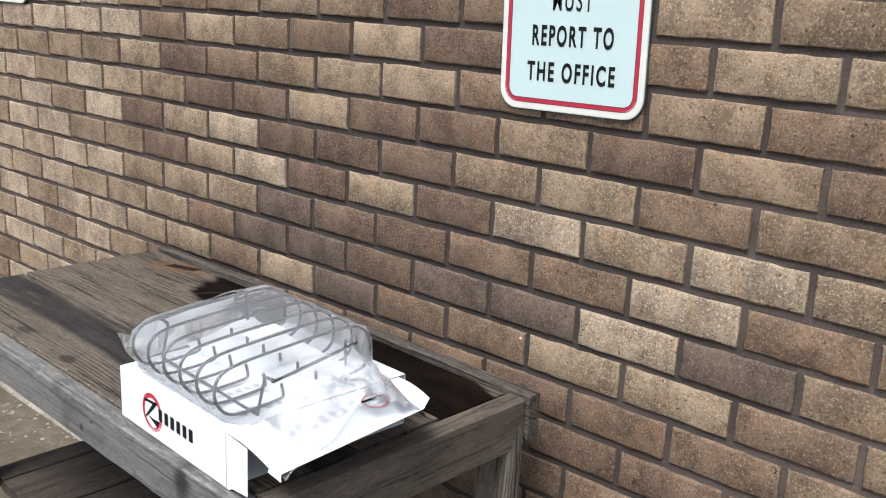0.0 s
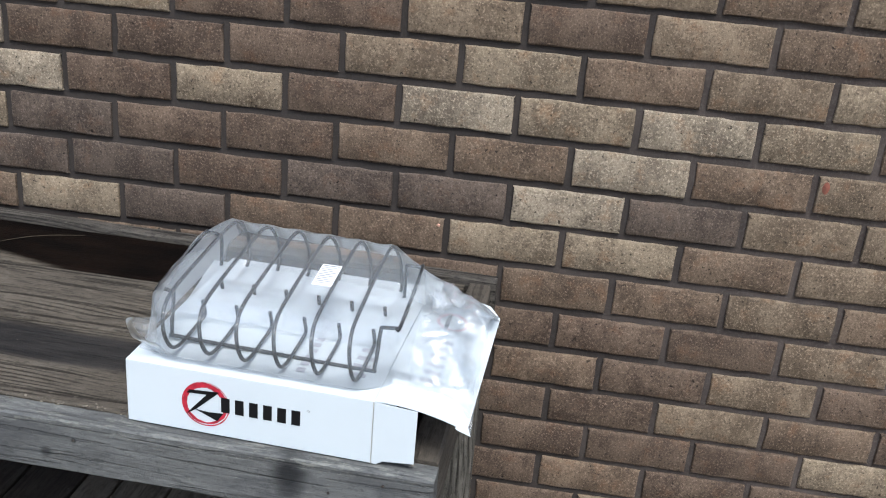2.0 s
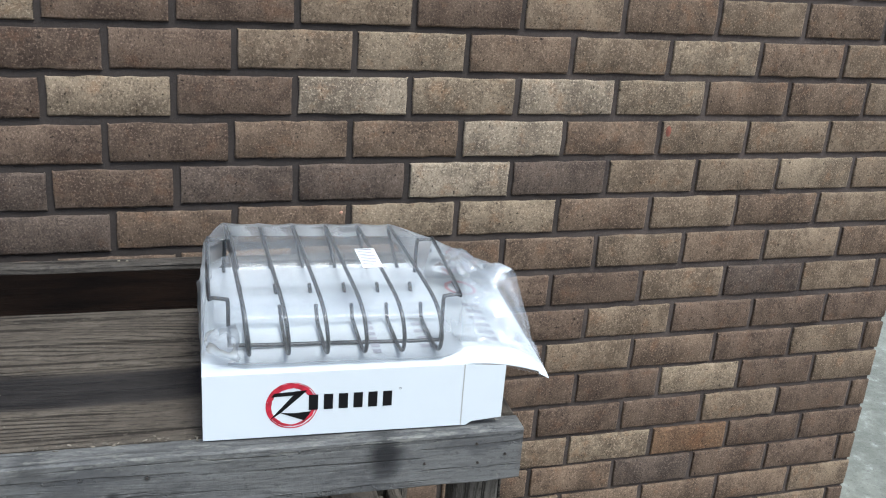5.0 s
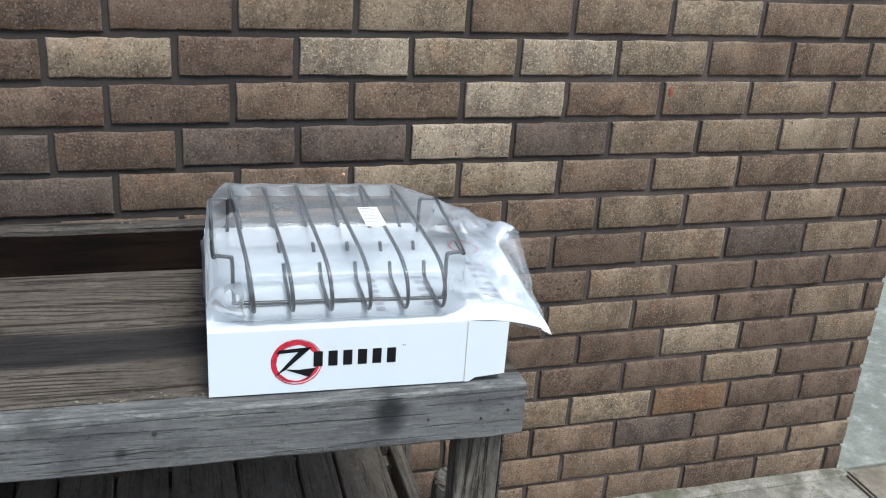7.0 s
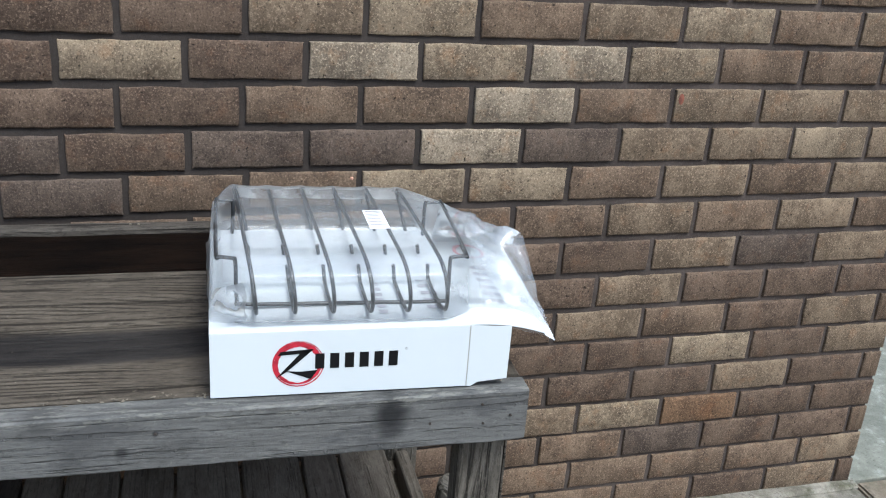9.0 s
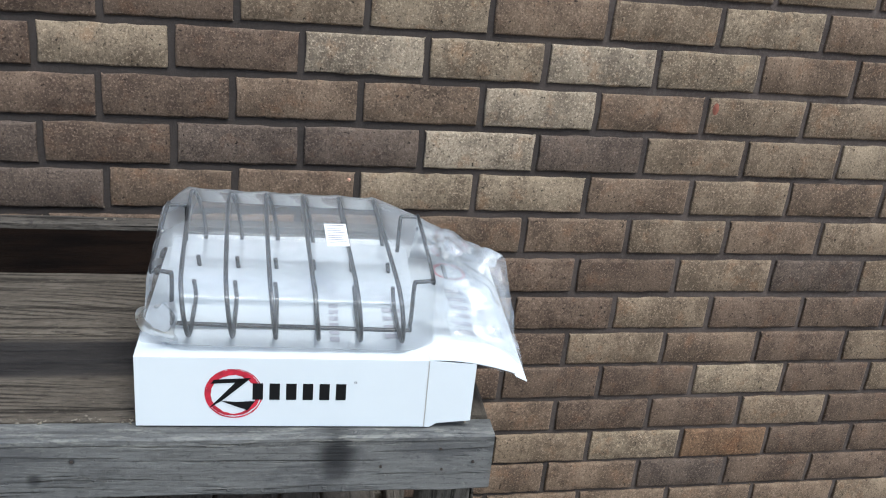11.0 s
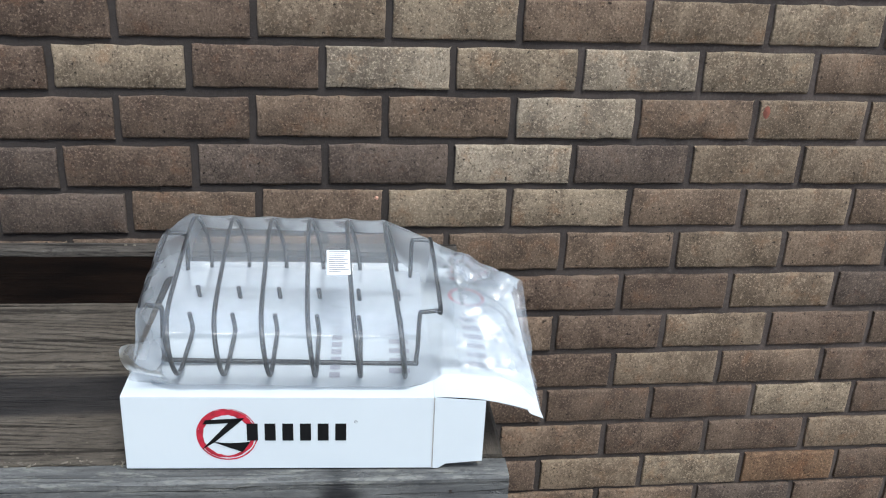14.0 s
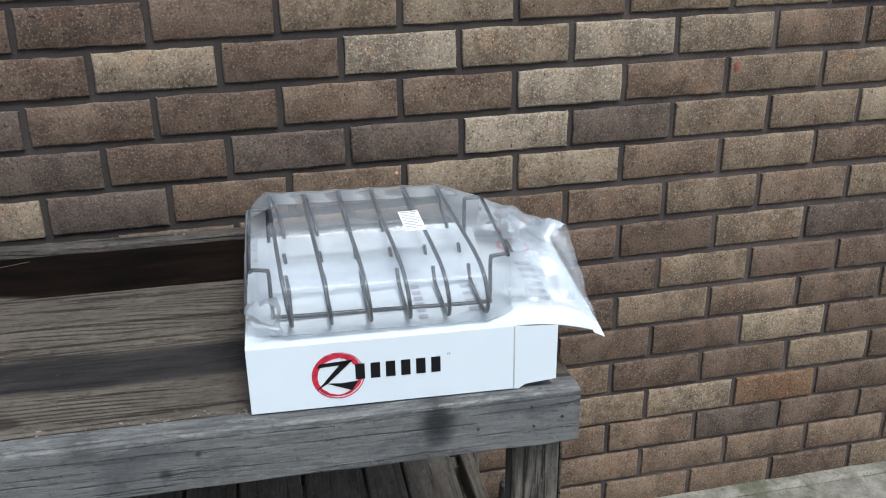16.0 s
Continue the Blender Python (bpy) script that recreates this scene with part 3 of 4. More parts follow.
def sign_thing(x0, z0, w, h, tilt, border, label):
    s = tagged(new("wall_sign"), label, "sign")
    s.matrix_world = pose(x0, -0.0075, z0, 0, -tilt, 0)
    part("plate", plate_bm(round_rect(0, w, 0, h, 0.036), 0.0022), M_SIGN, s)
    part("plate_back", plate_bm(round_rect(-0.0012, w + 0.0012, -0.0012, h + 0.0012, 0.0365), 0.0035), M_SIGNEDGE, s).location = (0, 0.0024, 0)
    a, b = 0.0125, 0.0200
    part("margin", plate_bm(round_rect(0.0012, w - 0.0012, 0.0012, h - 0.0012, 0.035), 0.0003, round_rect(a, w - a, a, h - a, 0.027)), M_SIGNRIM, s, "warm white margin outside the border").location = (0, -0.0004, 0)
    for c in (a, b):
        d = 0.0011
        part("border_line", plate_bm(round_rect(c - d, w - c + d, c - d, h - c + d, 0.0375 - c + d), 0.0003, round_rect(c, w - c, c, h - c, 0.0375 - c)), M_SIGNDARK, s).location = (0, -0.0009, 0)
    ring = part("border", plate_bm(round_rect(a, w - a, a, h - a, 0.027), 0.0004, round_rect(b, w - b, b, h - b, 0.018)), border, s)
    ring.location = (0, -0.0005, 0)
    return s


sign = sign_thing(-0.0950, Z0 + 0.4870, 0.2945, 0.457, 1.0, M_SIGNRED, "white metal sign with red border and black letters")
for words, x0, x1, z0, z1 in (("MUST", 0.1065, 0.1865, 0.1690, 0.2040), ("REPORT TO", 0.0665, 0.2315, 0.1100, 0.1455), ("THE OFFICE", 0.0585, 0.2385, 0.0500, 0.0840)):
    flat_text(words, x0, x1, z0, z1, sign, -0.0008)
far_sign = sign_thing(-2.245, Z0 + 0.588, 0.305, 0.457, 0.0, M_INK, "white metal sign with a black border")

# ---- work table ----
table = tagged(new("work_table"), "weathered grey wooden table with a soaked rear board", "table")
table.matrix_world = pose(0.078, -0.6895, Z0 + 0.008, 0, 0, -1.7)
LEFT = -1.225
part("front_board", board_bm(LEFT, 0.0, 0.0, 0.034, -0.0745, -0.001, seed=1, worn=0.0022), M_FASCIA, table, "silver-grey board with knots and a scorch mark")
part("plank", board_bm(LEFT + 0.004, -0.047, 0.037, 0.226, -0.038, 0.0, seed=2), M_PLANK, table, "grey-brown board with a dark stain along it")
part("plank", board_bm(LEFT, -0.049, 0.230, 0.402, -0.038, 0.001, seed=4), M_PLANK2, table)
part("plank", board_bm(LEFT - 0.006, -0.046, 0.407, 0.562, -0.038, 0.0, seed=5), M_SOAKED, table, "board soaked dark with rainwater")
part("end_board", board_bm(-0.040, -0.001, 0.036, 0.566, -0.088, 0.002, along="y", seed=6), M_END, table)
part("back_board", board_bm(LEFT, 0.006, 0.569, 0.598, -0.078, 0.008, seed=7), M_RIM, table)
part("left_end_board", board_bm(LEFT + 0.03, LEFT + 0.068, 0.036, 0.566, -0.13, -0.04, along="y", seed=8), M_END, table)
for x in (-0.071, LEFT + 0.07):
    part("leg", board_bm(x, x + 0.061, 0.042, 0.080, -0.772, -0.041, along="z", seed=9, worn=0.003), M_LEG, table)
    part("leg", board_bm(x - 0.006, x + 0.070, 0.528, 0.566, -0.772, -0.041, along="z", seed=10, worn=0.003), M_LEG, table)
part("leg_batten", board_bm(-0.0065, -0.003, 0.050, 0.084, -0.772, -0.092, along="z", seed=13, worn=0.0008), M_RIM, table)
SH = -0.43
for y in (0.20, 0.50):
    part("shelf_rail", board_bm(LEFT + 0.13, -0.03, y, y + 0.038, SH - 0.115, SH - 0.027, seed=11), M_SHELF, table)
part("shelf_end", board_bm(-0.044, -0.020, 0.19, 0.525, SH - 0.06, SH - 0.004, along="y", seed=14), M_SHELF, table)
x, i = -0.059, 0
# the boards further left are of the darker tone
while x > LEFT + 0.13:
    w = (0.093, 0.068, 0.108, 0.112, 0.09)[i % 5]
    part("shelf_board", board_bm(x - w, x - 0.005, (0.19 if i < 6 else 0.085) + 0.004 * (i % 3), 0.527, SH - 0.025, SH + 0.002 * (i % 2), along="y", seed=20 + i), M_SHELF if i < 7 else M_SHELFDARK, table)
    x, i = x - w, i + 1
for nx, nz in ((-0.447, -0.027), (-0.06, -0.018), (-0.057, -0.045), (-0.022, -0.036), (-0.125, -0.04)):
    bm = bmesh.new()
    bmesh.ops.create_cone(bm, cap_ends=True, segments=10, radius1=0.0017, radius2=0.0015, depth=0.002, matrix=Matrix.Translation((nx, -0.0006, nz)) @ Matrix.Rotation(radians(90), 4, "X"))
    part("nail", bm, M_NAIL, table)

# ---- round post beside the table ----
def post_thing():
    bm = bmesh.new()
    rng = random.Random(5)
    rings = []
    for z, r in ((0, 0.037), (0.12, 0.036), (0.26, 0.036), (0.375, 0.0355), (0.392, 0.034), (0.398, 0.029), (0.393, 0.018)):
        rings.append([bm.verts.new((r * math.cos(a) * rng.uniform(0.97, 1.03), r * math.sin(a) * rng.uniform(0.97, 1.03), z + rng.uniform(-1, 1) * 0.002)) for a in (2 * math.pi * k / 20 for k in range(20))])
    for a, b in zip(rings, rings[1:]):
        for k in range(20):
            bm.faces.new((a[k], a[(k + 1) % 20], b[(k + 1) % 20], b[k]))
    bm.faces.new(rings[-1])
    bm.faces.new(rings[0][::-1])
    ob = part("post", bm, M_LEG)
    ob.matrix_world = pose(0.106, -0.362, 0.0, 0, 1.5, 0) @ Matrix.Diagonal((1.2, 1.2, 1, 1))
    return tagged(ob, "short round weathered post standing behind the table leg", "post")


post_thing()

# ---- carton, right end open ----
carton = tagged(new("carton"), "white printed card box lying flat, one end open", "box")
CW, CD, CH, TH = 0.306, 0.328, 0.0835, 0.0008
carton.matrix_world = pose(-0.3062, -0.6558, Z0 + 0.0095, 0, 0, -3.3)
part("front_panel", box_bm(0, CW, 0, TH, 0, CH, 0.0003), M_CARD, carton)
part("back_panel", box_bm(0, CW, CD - TH, CD, 0, CH, 0.0003), M_CARD, carton)
part("base_panel", box_bm(0, CW, TH, CD - TH, 0, TH, 0.0003), M_CARD, carton)
part("end_panel", box_bm(0, TH, TH, CD - TH, TH, CH - TH, 0.0003), M_CARD, carton)


def sheet_bm(fn, nu, nv, thick):
    """A thin curved sheet from fn(u, v), with a second face a little below it."""
    bm = bmesh.new()
    down = Vector((0, 0, thick))
    pts = [[Vector(fn(i / nu, k / nv)) for k in range(nv + 1)] for i in range(nu + 1)]
    g = [[bm.verts.new(p) for p in row] for row in pts]
    h = [[bm.verts.new(p - down) for p in row] for row in pts]
    for i in range(nu):
        for k in range(nv):
            f = bm.faces.new((g[i][k], g[i + 1][k], g[i + 1][k + 1], g[i][k + 1]))
            f.smooth = True
            bm.faces.new((h[i][k], h[i][k + 1], h[i + 1][k + 1], h[i + 1][k]))
    rim = [(i, 0) for i in range(nu)] + [(nu, k) for k in range(nv)] + [(i, nv) for i in range(nu, 0, -1)] + [(0, k) for k in range(nv, 0, -1)]
    for (a, b), (c, d) in zip(rim, rim[1:] + rim[:1]):
        e = bm.faces.new((g[c][d], g[a][b], h[a][b], h[c][d]))
        for edge in e.edges:
            edge.smooth = False
    return bm


def top_at(u, v):
    # bellies up a little
    return (u * CW, TH + v * (CD - 2 * TH), CH + 0.0045 * math.sin(math.pi * v) ** 0.7 * (0.4 + 0.6 * math.sin(math.pi * u)) + 0.0015 * u * v)


part("top_panel", sheet_bm(top_at, 14, 10, TH), M_CARD, carton)


def flap_at(u, v):
    # the tuck flap of the top, hanging open and drooping
    y0, y1 = 0.0010 + 0.005 * u + 0.008 * max(0.0, u - 0.9) / 0.1, 0.312 - 0.022 * u
    cut = max(0.0, u - 0.84) / 0.16
    y1 = y1 - 0.024 * cut
    return (CW + 0.0002 + 0.109 * u, y0 + (y1 - y0) * v, CH - 0.022 * u ** 1.3 + 0.020 * u * v + 0.004 * math.sin(3.0 * u))


flap = part("top_flap", sheet_bm(flap_at, 25, 12, TH), M_CARD, carton)


def lip_at(u, v):
    # the tuck edge of the flap, bent down at its near corner
    x, y, z = flap_at(0.88 + 0.12 * u, 0.0)
    return (x + 0.004 * v * u, y - 0.003 * v, z - (0.001 + 0.008 * u) * v)


part("tuck_lip", sheet_bm(lip_at, 6, 3, TH), M_CARD, flap)
bm = plate_bm([(CW + 0.0008, 0.0), (CW + 0.006, -0.0005), (CW + 0.014, 0.005), (CW + 0.0515, 0.0085), (CW + 0.052, CH - 0.004), (CW + 0.0008, CH - 0.0005)], TH)
part("dust_flap", bm, M_CARD, carton)
bm = plate_bm([(CW - 0.0004, 0.0), (CW + 0.0004, 0.0), (CW + 0.0004, CH), (CW - 0.0004, CH)], 0.0005)
part("crease", bm, M_CARDEDGE, carton).location = (0, -0.0006, 0)

def brush_ring(r, wide, seed, n=64, gap=0.0):
    """An open brush-drawn ring in the xz plane."""
    bm = bmesh.new()
    rng = random.Random(seed)
    ph = rng.uniform(0, 6)
    prev = None
    for i in range(n + 1):
        a = radians(100 + gap) + (2 * math.pi - radians(gap)) * i / n
        w = wide * (0.35 + 0.65 * abs(math.sin(0.5 * (a + ph)))) * rng.uniform(0.85, 1.12)
        ro = r + w * 0.5 + rng.uniform(-1, 1) * wide * 0.06
        ri = r - w * 0.5 + rng.uniform(-1, 1) * wide * 0.06
        pair = [bm.verts.new((q * math.cos(a), 0, q * math.sin(a))) for q in (ro, ri)]
        if prev:
            bm.faces.new((prev[0], pair[0], pair[1], prev[1]))
        prev = pair
    return bm


def bars_bm(quads):
    bm = bmesh.new()
    for q in quads:
        bm.faces.new([bm.verts.new((x, 0, z)) for x, z in q])
    return bm


def upright_bars(x0, x1, z0, z1, n, slim=0.62):
    w = (x1 - x0) / n
    return [[(x0 + i * w, z0), (x0 + (i + slim) * w, z0), (x0 + (i + slim) * w, z1), (x0 + i * w, z1)] for i in range(n)]


mark = part("printed_ring", brush_ring(0.0258, 0.0066, 3), M_RED, carton, "red brushed ring printed on the front")
mark.location = (0.1005, -0.0003, 0.0405)
thin = part("printed_ring", brush_ring(0.0295, 0.0016, 6), M_RED, carton)
thin.location = (0.1010, -0.0004, 0.0408)
blade = bars_bm([[(-0.0232, 0.0120), (-0.0200, 0.0170), (0.0185, 0.0195), (0.0105, 0.0140)], [(0.0045, 0.0165), (0.0185, 0.0195), (-0.0115, -0.0085), (-0.0255, -0.0180)],
                 [(-0.0140, -0.0085), (0.0030, -0.0100), (0.0232, -0.0085), (0.0150, -0.0205), (-0.0020, -0.0135)]])
part("brush_mark", blade, M_INK, carton, "black brush strokes printed in the ring").location = (0.1005, -0.0006, 0.0405)
for q in upright_bars(0.1205, 0.2255, 0.0335, 0.0535, 6, 0.62):
    part("printed_bar", bars_bm([q]), M_INK, carton, "black printed bar").location = (0, -0.0005, 0)
dot = brush_ring(0.0013, 0.0006, 4, 16)
part("printed_dot", dot, M_INK, carton).location = (0.2285, -0.0005, 0.0555)
side = bars_bm([[(-0.26, 0.012), (-0.06, 0.012), (-0.06, 0.066), (-0.26, 0.066)]] + [[(-0.30, z), (-0.275, z), (-0.275, z + 0.006), (-0.30, z + 0.006)] for z in (0.02, 0.034, 0.048)])
part("side_print", side, M_PURPLE, carton, "dark purple print on the end panel").matrix_local = pose(-0.0012, 0, 0, 0, 0, -90)


def lay_on(fn, u0, u1, v0, v1, lift=0.0009):
    """A thin printed patch that follows the sheet fn."""
    def at(u, v):
        p = Vector(fn(u0 + (u1 - u0) * u, v0 + (v1 - v0) * v))
        return p + Vector((0, 0, lift))
    bm = bmesh.new()
    g = [[bm.verts.new(at(i / 3, k / 3)) for k in range(4)] for i in range(4)]
    for i in range(3):
        for k in range(3):
            bm.faces.new((g[i][k], g[i + 1][k], g[i + 1][k + 1], g[i][k + 1]))
    return bm


for k in range(6):
    part("printed_bar", lay_on(flap_at, 0.36, 0.56, 0.20 + 0.066 * k, 0.20 + 0.066 * k + 0.034, 0.001), M_FADED, flap)
    part("printed_bar", lay_on(top_at, 0.855, 0.925, 0.13 + 0.062 * k, 0.13 + 0.062 * k + 0.030, 0.001), M_FADED, carton)
for k in range(9):
    part("printed_bar", lay_on(top_at, 0.655, 0.69, 0.10 + 0.047 * k, 0.10 + 0.047 * k + 0.03, 0.001), M_FADED, carton)


def ring_on(fn, u, v, r, ratio, mat, parent):
    bm = brush_ring(r, r * 0.3, 8)
    for q in bm.verts:
        x, z = q.co.x, q.co.z
        p = Vector(fn(u + x * ratio[0], v + z * ratio[1]))
        q.co = p + Vector((0, 0, 0.0011))
    part("printed_ring", bm, mat, parent)


ring_on(flap_at, 0.46, 0.735, 0.0205, (1 / 0.113, 1 / 0.29), M_FADEDRED, flap)
part("brush_mark", lay_on(flap_at, 0.38, 0.43, 0.66, 0.80, 0.0014), M_INK, flap)

# ---- rib rack ----
RACK = pose(-0.2467, -0.5168, Z0 + 0.1085, 2.2, 1.3, -2.3)
rack = tagged(new("rib_rack"), "dark coated wire rib rack lying bagged on the box", "rack")
rack.matrix_world = RACK
GAP, R = 0.0448, 0.0025


def lean_at(y, z):
    # the hoops bend over sideways towards their tops, more so at the rear
    return -0.0193 * (max(0.0, z) / 0.0695) ** 1.3 * (0.72 + 2.0 * min(0.14, max(-0.14, y)))


PROFILE = [(-0.030, 0.024), (-0.029, 0.005), (-0.036, 0.0), (-0.070, -0.001), (-0.102, 0.000), (-0.121, 0.008), (-0.132, 0.025), (-0.135, 0.044), (-0.128, 0.063), (-0.106, 0.0745), (-0.05, 0.0775)]
half = [(y * 1.053, z * 0.915) for y, z in PROFILE]
loop = half + [(-y, z) for y, z in half[::-1]]
for i in range(6):
    part("hoop", tube_bm(smooth_path([(GAP * i + lean_at(y, z), y, z) for y, z in loop], 5), R), M_WIRE, rack)
XL, XR = -0.0205, 0.2370
frame_pts = [(0.105, -0.085, -0.0035), (XR - 0.01, -0.085, -0.0035), (XR, -0.084, 0.002), (XR + 0.002, -0.073, 0.046), (XR + 0.006, -0.072, 0.051), (XR + 0.019, -0.071, 0.0525), (XR + 0.024, -0.062, 0.053),
             (XR + 0.022, 0.066, 0.066), (XR + 0.018, 0.074, 0.066), (XR + 0.004, 0.074, 0.066), (XR, 0.075, 0.060), (XR, 0.075, 0.003), (XR - 0.008, 0.074, -0.0035), (0.105, 0.074, -0.0035)]
part("frame", tube_bm(smooth_path(frame_pts, 5), R), M_WIRE, rack)
mirror = [(XL + XR - x, y, z) for x, y, z in frame_pts]
part("frame", tube_bm(smooth_path(mirror, 5), R), M_WIRE, rack)

# ---- clear bag round the rack ----
OVER_HOOPS = [(-0.116, -0.0125), (-0.136, 0.000), (-0.1475, 0.040), (-0.1415, 0.061), (-0.115, 0.0735), (-0.04, 0.0760), (0.04, 0.0760), (0.115, 0.0735), (0.1415, 0.061), (0.1485, 0.040), (0.141, 0.004), (0.122, -0.0145)]
OVER_HANDLE = [(-0.116, -0.0125), (-0.108, -0.008), (-0.092, 0.002), (-0.077, 0.047), (-0.058, 0.0555), (-0.01, 0.0605), (0.03, 0.0645), (0.068, 0.0685), (0.082, 0.054), (0.096, 0.022), (0.110, -0.003), (0.122, -0.0145)]
LOOSE_END = [(-0.132, -0.0125), (-0.114, -0.009), (-0.09, -0.004), (-0.06, 0.004), (-0.025, 0.020), (0.005, 0.036), (0.032, 0.038), (0.06, 0.024), (0.085, 0.012), (0.105, 0.002), (0.118, -0.006), (0.126, -0.0145)]


def outline(pts, s):
    """A point of a film outline, from the front edge over the top to the back; s from 0 to 1."""
    q = s * (len(pts) - 1)
    i = min(int(q), len(pts) - 2)
    f = q - i
    return Vector([pts[i][c] * (1 - f) + pts[i + 1][c] * f for c in (0, 1)])


def folds(p, seed, n=7, size=0.045):
    """Straight sharp folds that cross one another, fading in and out along their length."""
    rng = random.Random(seed)
    d = 0.0
    for i in range(n):
        a, tilt = rng.uniform(0, math.pi), rng.uniform(-0.6, 0.6)
        way = Vector((math.cos(a), math.sin(a), tilt))
        q = p.dot(way) / (size * rng.uniform(0.6, 1.7)) + rng.random()
        wave = 2 * abs(q - math.floor(q) - 0.5)
        d += (wave - 0.5) * max(0.0, noise.noise(p * 16 + Vector((seed + i * 5.3, i * 2.1, 0))) * 1.6 + 0.35)
    return d / math.sqrt(n) * 1.7


def film_at(u, v):
    x = -0.054 + 0.420 * u
    last = GAP * 5
    lean = 1.0
    if x < 0:
        f = min(1.0, -x / 0.046)
        q = outline(OVER_HOOPS, v).lerp(outline(OVER_HANDLE, v), f ** 1.5)
        lean = 1 - f
        if x < -0.0475:
            q.y = -0.0125 + (q.y + 0.0125) * max(0.05, 1 - (-0.0475 - x) / 0.0055)
    elif x < last:
        q = outline(OVER_HOOPS, v)
        sag = math.sin(math.pi * (x % GAP) / GAP)
        q *= 1 - 0.018 * sag * math.sin(math.pi * v)
    elif x < 0.2635:
        f = (x - last) / (0.2635 - last)
        q = outline(OVER_HOOPS, v).lerp(outline(OVER_HANDLE, v), f)
        lean = 1 - f
    else:
        f = (x - 0.2635) / 0.1025
        q = outline(OVER_HANDLE, v).lerp(outline(LOOSE_END, v), f)
        lean = 0.0
        x -= 0.004 * f * math.sin(math.pi * v)
    y, z = q
    base = -0.0135
    x += lean_at(y, z) * lean
    p = Vector((x, y, z))
    loose = 0.05 + 1.0 * min(1, max(0, (x - 0.255) / 0.03)) + 0.25 * min(1, max(0, (-0.030 - x) / 0.02))
    side = math.sin(math.pi * v)
    amp = 0.0105 * loose * (0.3 + 0.7 * side)
    d = amp * (1.4 * folds(p, 3, 7, 0.058) + 0.5 * folds(p, 8, 7, 0.03))
    out = Vector((0, (v - 0.5) * 1.2, 0.8)).normalized()
    p += out * d * (1 if z > 0.0 else 0.5)
    p.x += amp * 0.9 * noise.noise(p * 23 + Vector((9, 0, 0)))
    # a corner of the loose end stands up as a tuft
    tuft = max(0.0, 1 - ((x - 0.345) / 0.022) ** 2) * max(0.0, 1 - ((v - 0.50) / 0.07) ** 2)
    p += Vector((0.002, 0, 0.012)) * tuft
    # over the flap, that droops under it
    floor = base + 0.001 - 0.20 * max(0.0, x - 0.262)
    if x > 0.262:
        p.z -= 0.20 * (x - 0.262) * (1 - side)
    p.z = max(p.z, floor)
    return p


bag = tagged(new("plastic_bag"), "clear crumpled plastic bag drawn over the wire rack", "bag")
bag.matrix_world = RACK
def film_part(name, u0, u1, nu, nv, mat, smooth):
    bm = bmesh.new()
    g = [[bm.verts.new(film_at(u0 + (u1 - u0) * i / nu, k / nv)) for k in range(nv + 1)] for i in range(nu + 1)]
    for i in range(nu):
        for k in range(nv):
            mid = (g[i][k].co + g[i + 1][k + 1].co) / 2
            if -0.040 < mid.x < -0.014 and 0.010 + 0.3 * mid.x < mid.y < 0.056 + 0.3 * mid.x and mid.z > 0.03:
                continue                 # the open mouth of the bag by the handle
            f = bm.faces.new((g[i][k], g[i + 1][k], g[i + 1][k + 1], g[i][k + 1]))
            f.smooth = smooth
    return part(name, bm, mat, bag)


film_part("film", 0.0, 0.75, 150, 130, M_FILM, True)
film_part("loose_end", 0.75, 1.0, 52, 96, M_LOOSE, False)


def inner_at(u, v):
    # the slack second layer over the open flap
    p = film_at(0.80 + 0.19 * u, 0.06 + 0.88 * v)
    return p + Vector((0.004 * noise.noise(p * 40), 0, -0.10 * (p.z + 0.0115) - 0.006 * (1 + folds(p, 11)) * (p.z + 0.0115) / 0.06))


bm = bmesh.new()
g = [[bm.verts.new(inner_at(i / 44, k / 60)) for k in range(61)] for i in range(45)]
for i in range(44):
    for k in range(60):
        f = bm.faces.new((g[i][k], g[i + 1][k], g[i + 1][k + 1], g[i][k + 1]))
part("inner_film", bm, M_LOOSE, bag)


def fold_at(u, v):
    # the slack underside of the bag, pushed up over the rear wires inside the rack
    x = -0.036 + 0.285 * u
    y = -0.035 + 0.122 * v
    lift = 0.001 + 0.017 * min(1.0, max(0.0, (y + 0.02) / 0.09)) ** 1.2
    p = Vector((x, y, lift))
    return p + Vector((0, 0, 0.0028 * folds(p, 21, 6, 0.05)))


bm = bmesh.new()
g = [[bm.verts.new(fold_at(i / 48, k / 30)) for k in range(31)] for i in range(49)]
for i in range(48):
    for k in range(30):
        f = bm.faces.new((g[i][k], g[i + 1][k], g[i + 1][k + 1], g[i][k + 1]))
        f.smooth = True
part("underside", bm, M_FOLD, bag, "milky slack film pushed up inside the rack")


def ear_at(u, v):
    # the gathered corner of the bag, standing out as a puffed wing by the first hoop
    root = Vector((-0.010 - 0.004 * v, -0.112 - 0.030 * math.sin(math.pi * v) * 0.6, -0.0115 + 0.050 * v))
    tip = Vector((-0.046 - 0.006 * math.sin(math.pi * v), -0.134 - 0.012 * v, 0.014 + 0.034 * v))
    p = root.lerp(tip, u)
    puff = math.sin(math.pi * v) * math.sin(math.pi * min(1.0, 0.15 + u))
    p += Vector((0.003 * noise.noise(p * 60), -0.007 * puff, 0.0))
    return p + Vector((0.25, -0.9, 0.2)) * 0.0032 * folds(p, 2, 6, 0.02) * (0.3 + 0.7 * u)


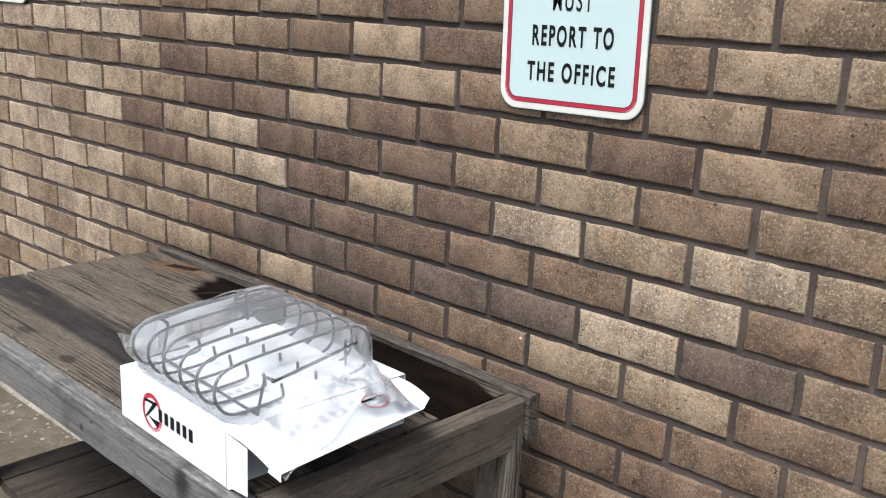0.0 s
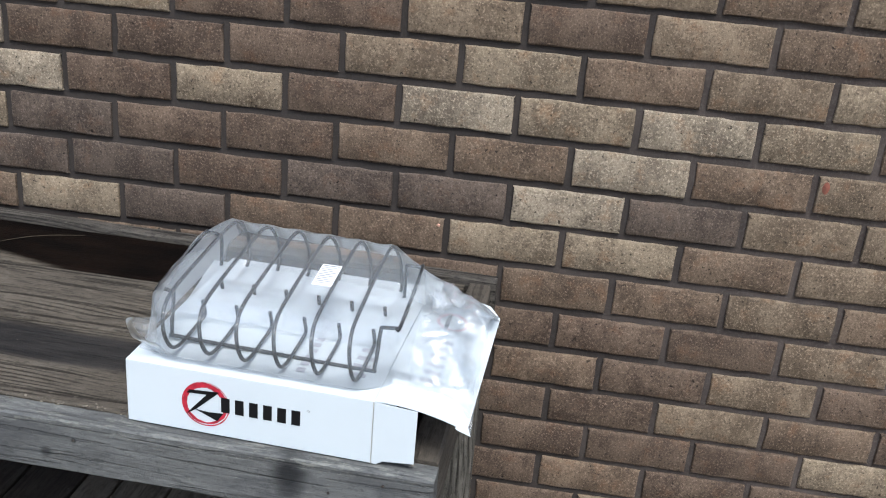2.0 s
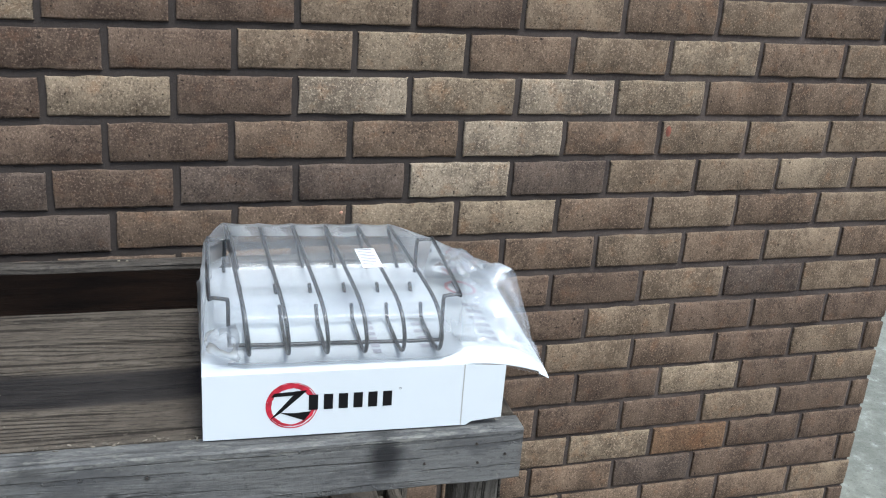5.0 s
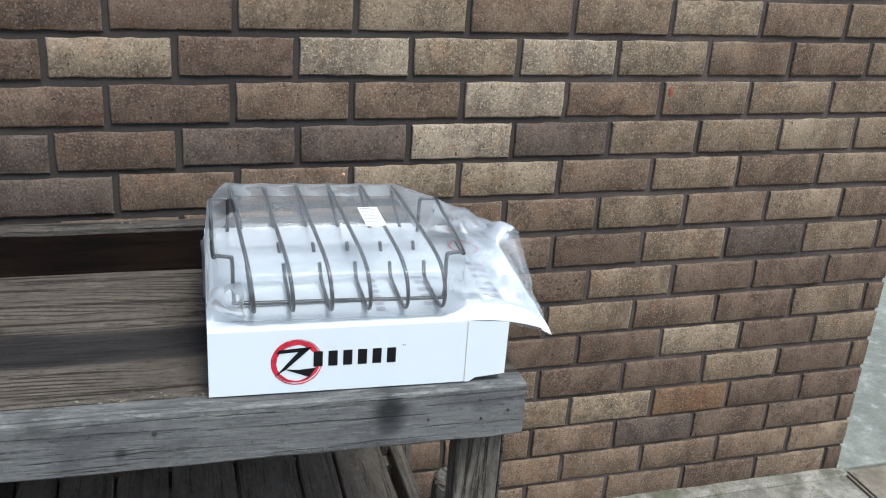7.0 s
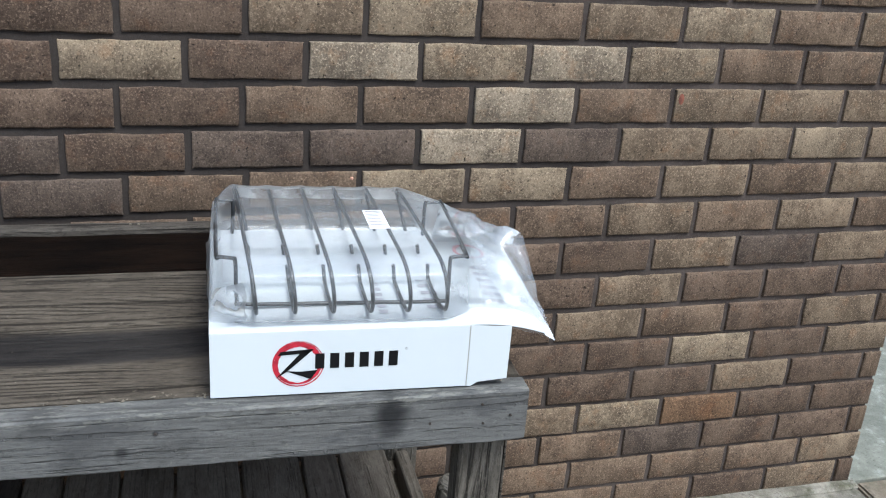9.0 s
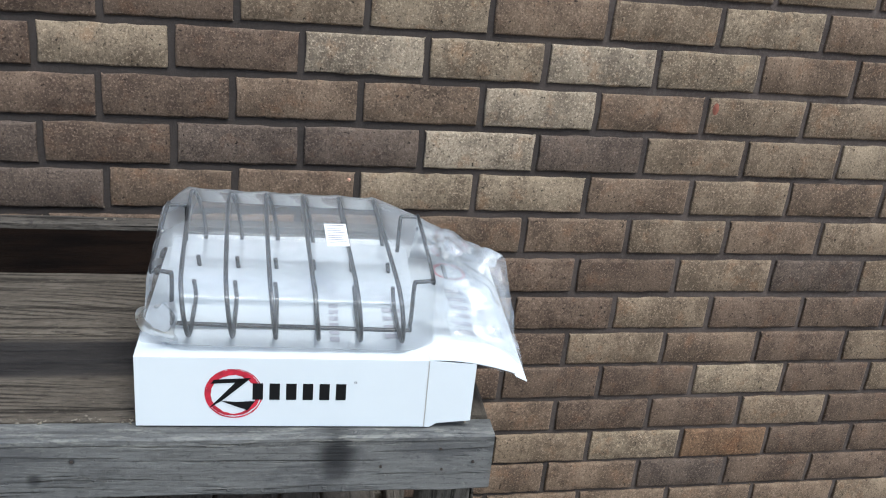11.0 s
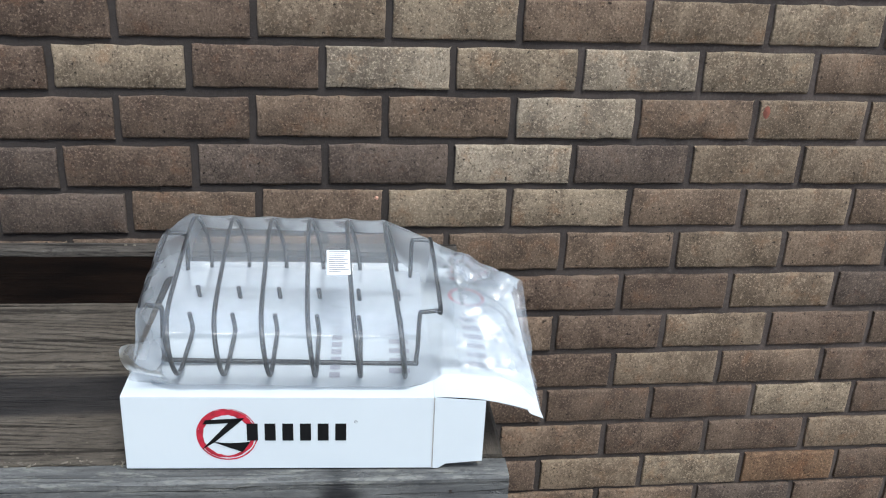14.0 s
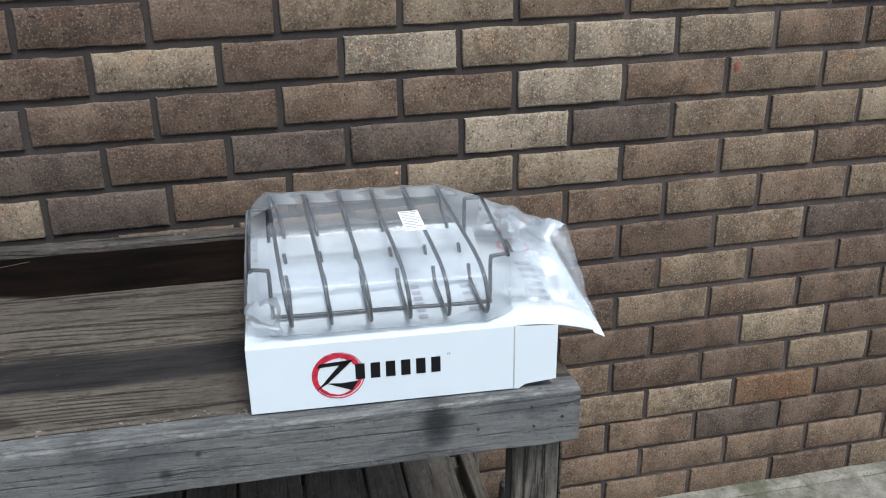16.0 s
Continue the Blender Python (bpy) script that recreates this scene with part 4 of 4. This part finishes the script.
bm = bmesh.new()
g = [[bm.verts.new(ear_at(i / 16, k / 24)) for k in range(25)] for i in range(17)]
for i in range(16):
    for k in range(24):
        f = bm.faces.new((g[i][k], g[i + 1][k], g[i + 1][k + 1], g[i][k + 1]))
        f.smooth = True
part("gathered_end", bm, M_FILM, bag)
label_at = pose(0.1532, -0.012, 0.0766, 1.0, -1, 2)
sticker = part("label", box_bm(-0.0125, 0.0125, -0.0285, 0.0285, 0, 0.0003), M_LABEL, bag, "white paper label with rows of small print")
sticker.matrix_local = label_at
for k in range(11):
    w = 0.0105 - 0.0022 * ((k * 3) % 4 == 1) - 0.0015 * ((k * 5) % 3 == 1) - 0.004 * (k == 10)
    tall = 0.0022 if k == 0 else 0.0014
    part("print_row", box_bm(-0.0105, -0.0105 + 2 * w, 0.0235 - 0.0046 * k, 0.0235 + tall - 0.0046 * k, 0.0004, 0.0006), M_INKROW, sticker)

# ---- small things ----
straw = tagged(part("straw", tube_bm(smooth_path([(-0.760, -0.222, 0), (-0.72, -0.186, 0.003), (-0.68, -0.158, 0.003), (-0.625, -0.132, 0.0)]), 0.0004, 6), M_STRAW), "thin dry straw lying on the soaked board", "straw")
straw.location = (0, 0, Z0 + 0.0105)
rng = random.Random(12)
bm = bmesh.new()
for i in range(110):
    x, y = rng.gauss(-1.95, 0.25), -abs(rng.gauss(0.0, 0.14)) - 0.03
    r = 0.002 + 0.008 * rng.random() ** 3
    bmesh.ops.create_icosphere(bm, subdivisions=1, radius=r, matrix=Matrix.Translation((x, y, r * 0.2)) @ Matrix.Diagonal((rng.uniform(0.7, 1.5), rng.uniform(0.7, 1.3), 0.45, 1)))
tagged(part("rubble", bm, M_PLASTER), "pale crumbled mortar grit by the wall", "rubble", kind="stuff")

rng = random.Random(31)
bm = bmesh.new()
for i in range(260):
    x = rng.uniform(LEFT + 0.02, -0.02)
    y = 0.035 + rng.gauss(0, 0.0035) if rng.random() < 0.95 else rng.uniform(0.04, 0.2)
    r = 0.0005 + 0.0009 * rng.random() ** 2
    bmesh.ops.create_icosphere(bm, subdivisions=1, radius=r, matrix=Matrix.Translation((x, y, 0.0002)) @ Matrix.Rotation(rng.uniform(0, 3), 4, "Z") @ Matrix.Diagonal((rng.uniform(1.0, 3.2), 1.0, 0.6, 1)))
for x, y in ((-0.500, 0.5845), (-0.487, 0.5835)):
    bmesh.ops.create_icosphere(bm, subdivisions=1, radius=0.0022, matrix=Matrix.Translation((x, y, 0.0088)) @ Matrix.Diagonal((1.2, 0.8, 0.8, 1)))
chips = tagged(part("wood_crumbs", bm, M_CRUMB), "pale wood crumbs and splinters along the board joint", "crumbs", kind="stuff")
chips.matrix_world = table.matrix_world.copy()

# ---- bricks of the wall, the nearest as pieces of their own ----
shapes = [brick_bm(L - 0.0116, s) for s in range(7)]
meshes = {}
for tone in TONES:
    for s, bm in enumerate(shapes):
        me = bpy.data.meshes.new("brick")
        bm.to_mesh(me)
        me.materials.append(M_BRICK[tone])
        meshes[tone, s] = me
verts, faces, slots = [], [], []
order = list(TONES)
near = 0
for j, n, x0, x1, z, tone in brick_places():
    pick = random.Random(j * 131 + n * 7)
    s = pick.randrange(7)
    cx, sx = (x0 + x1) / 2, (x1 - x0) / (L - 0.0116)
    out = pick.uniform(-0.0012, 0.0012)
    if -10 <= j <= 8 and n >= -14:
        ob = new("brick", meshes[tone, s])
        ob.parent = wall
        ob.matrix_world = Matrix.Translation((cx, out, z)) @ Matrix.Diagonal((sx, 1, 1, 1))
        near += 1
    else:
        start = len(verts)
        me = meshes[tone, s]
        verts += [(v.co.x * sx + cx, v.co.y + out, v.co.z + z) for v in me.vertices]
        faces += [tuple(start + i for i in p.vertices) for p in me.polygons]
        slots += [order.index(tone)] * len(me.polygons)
me = bpy.data.meshes.new("far_bricks")
me.from_pydata(verts, [], faces)
for tone in order:
    me.materials.append(M_FARBRICK[tone])
me.polygons.foreach_set("material_index", slots)
far = tagged(new("far_bricks", me), "further bricks of the brown brick wall", "bricks", kind="stuff")
speck = bmesh.new()
bmesh.ops.create_icosphere(speck, subdivisions=2, radius=0.0032, matrix=Matrix.Diagonal((1.1, 0.4, 1, 1)))
ob = tagged(part("mortar_splash", speck, M_PALECHIP), "small orange chip on a brick's corner", "chip")
ob.location = (-0.019, 0.0, Z0 + 0.059)
speck = bmesh.new()
bmesh.ops.create_icosphere(speck, subdivisions=2, radius=0.012, matrix=Matrix.Diagonal((0.55, 0.12, 1, 1)))
ob = tagged(part("clay_chip", speck, M_CHIP), "orange patch of bare clay on a brick", "chip")
ob.location = (0.6275, -0.0004, Z0 + 0.209)
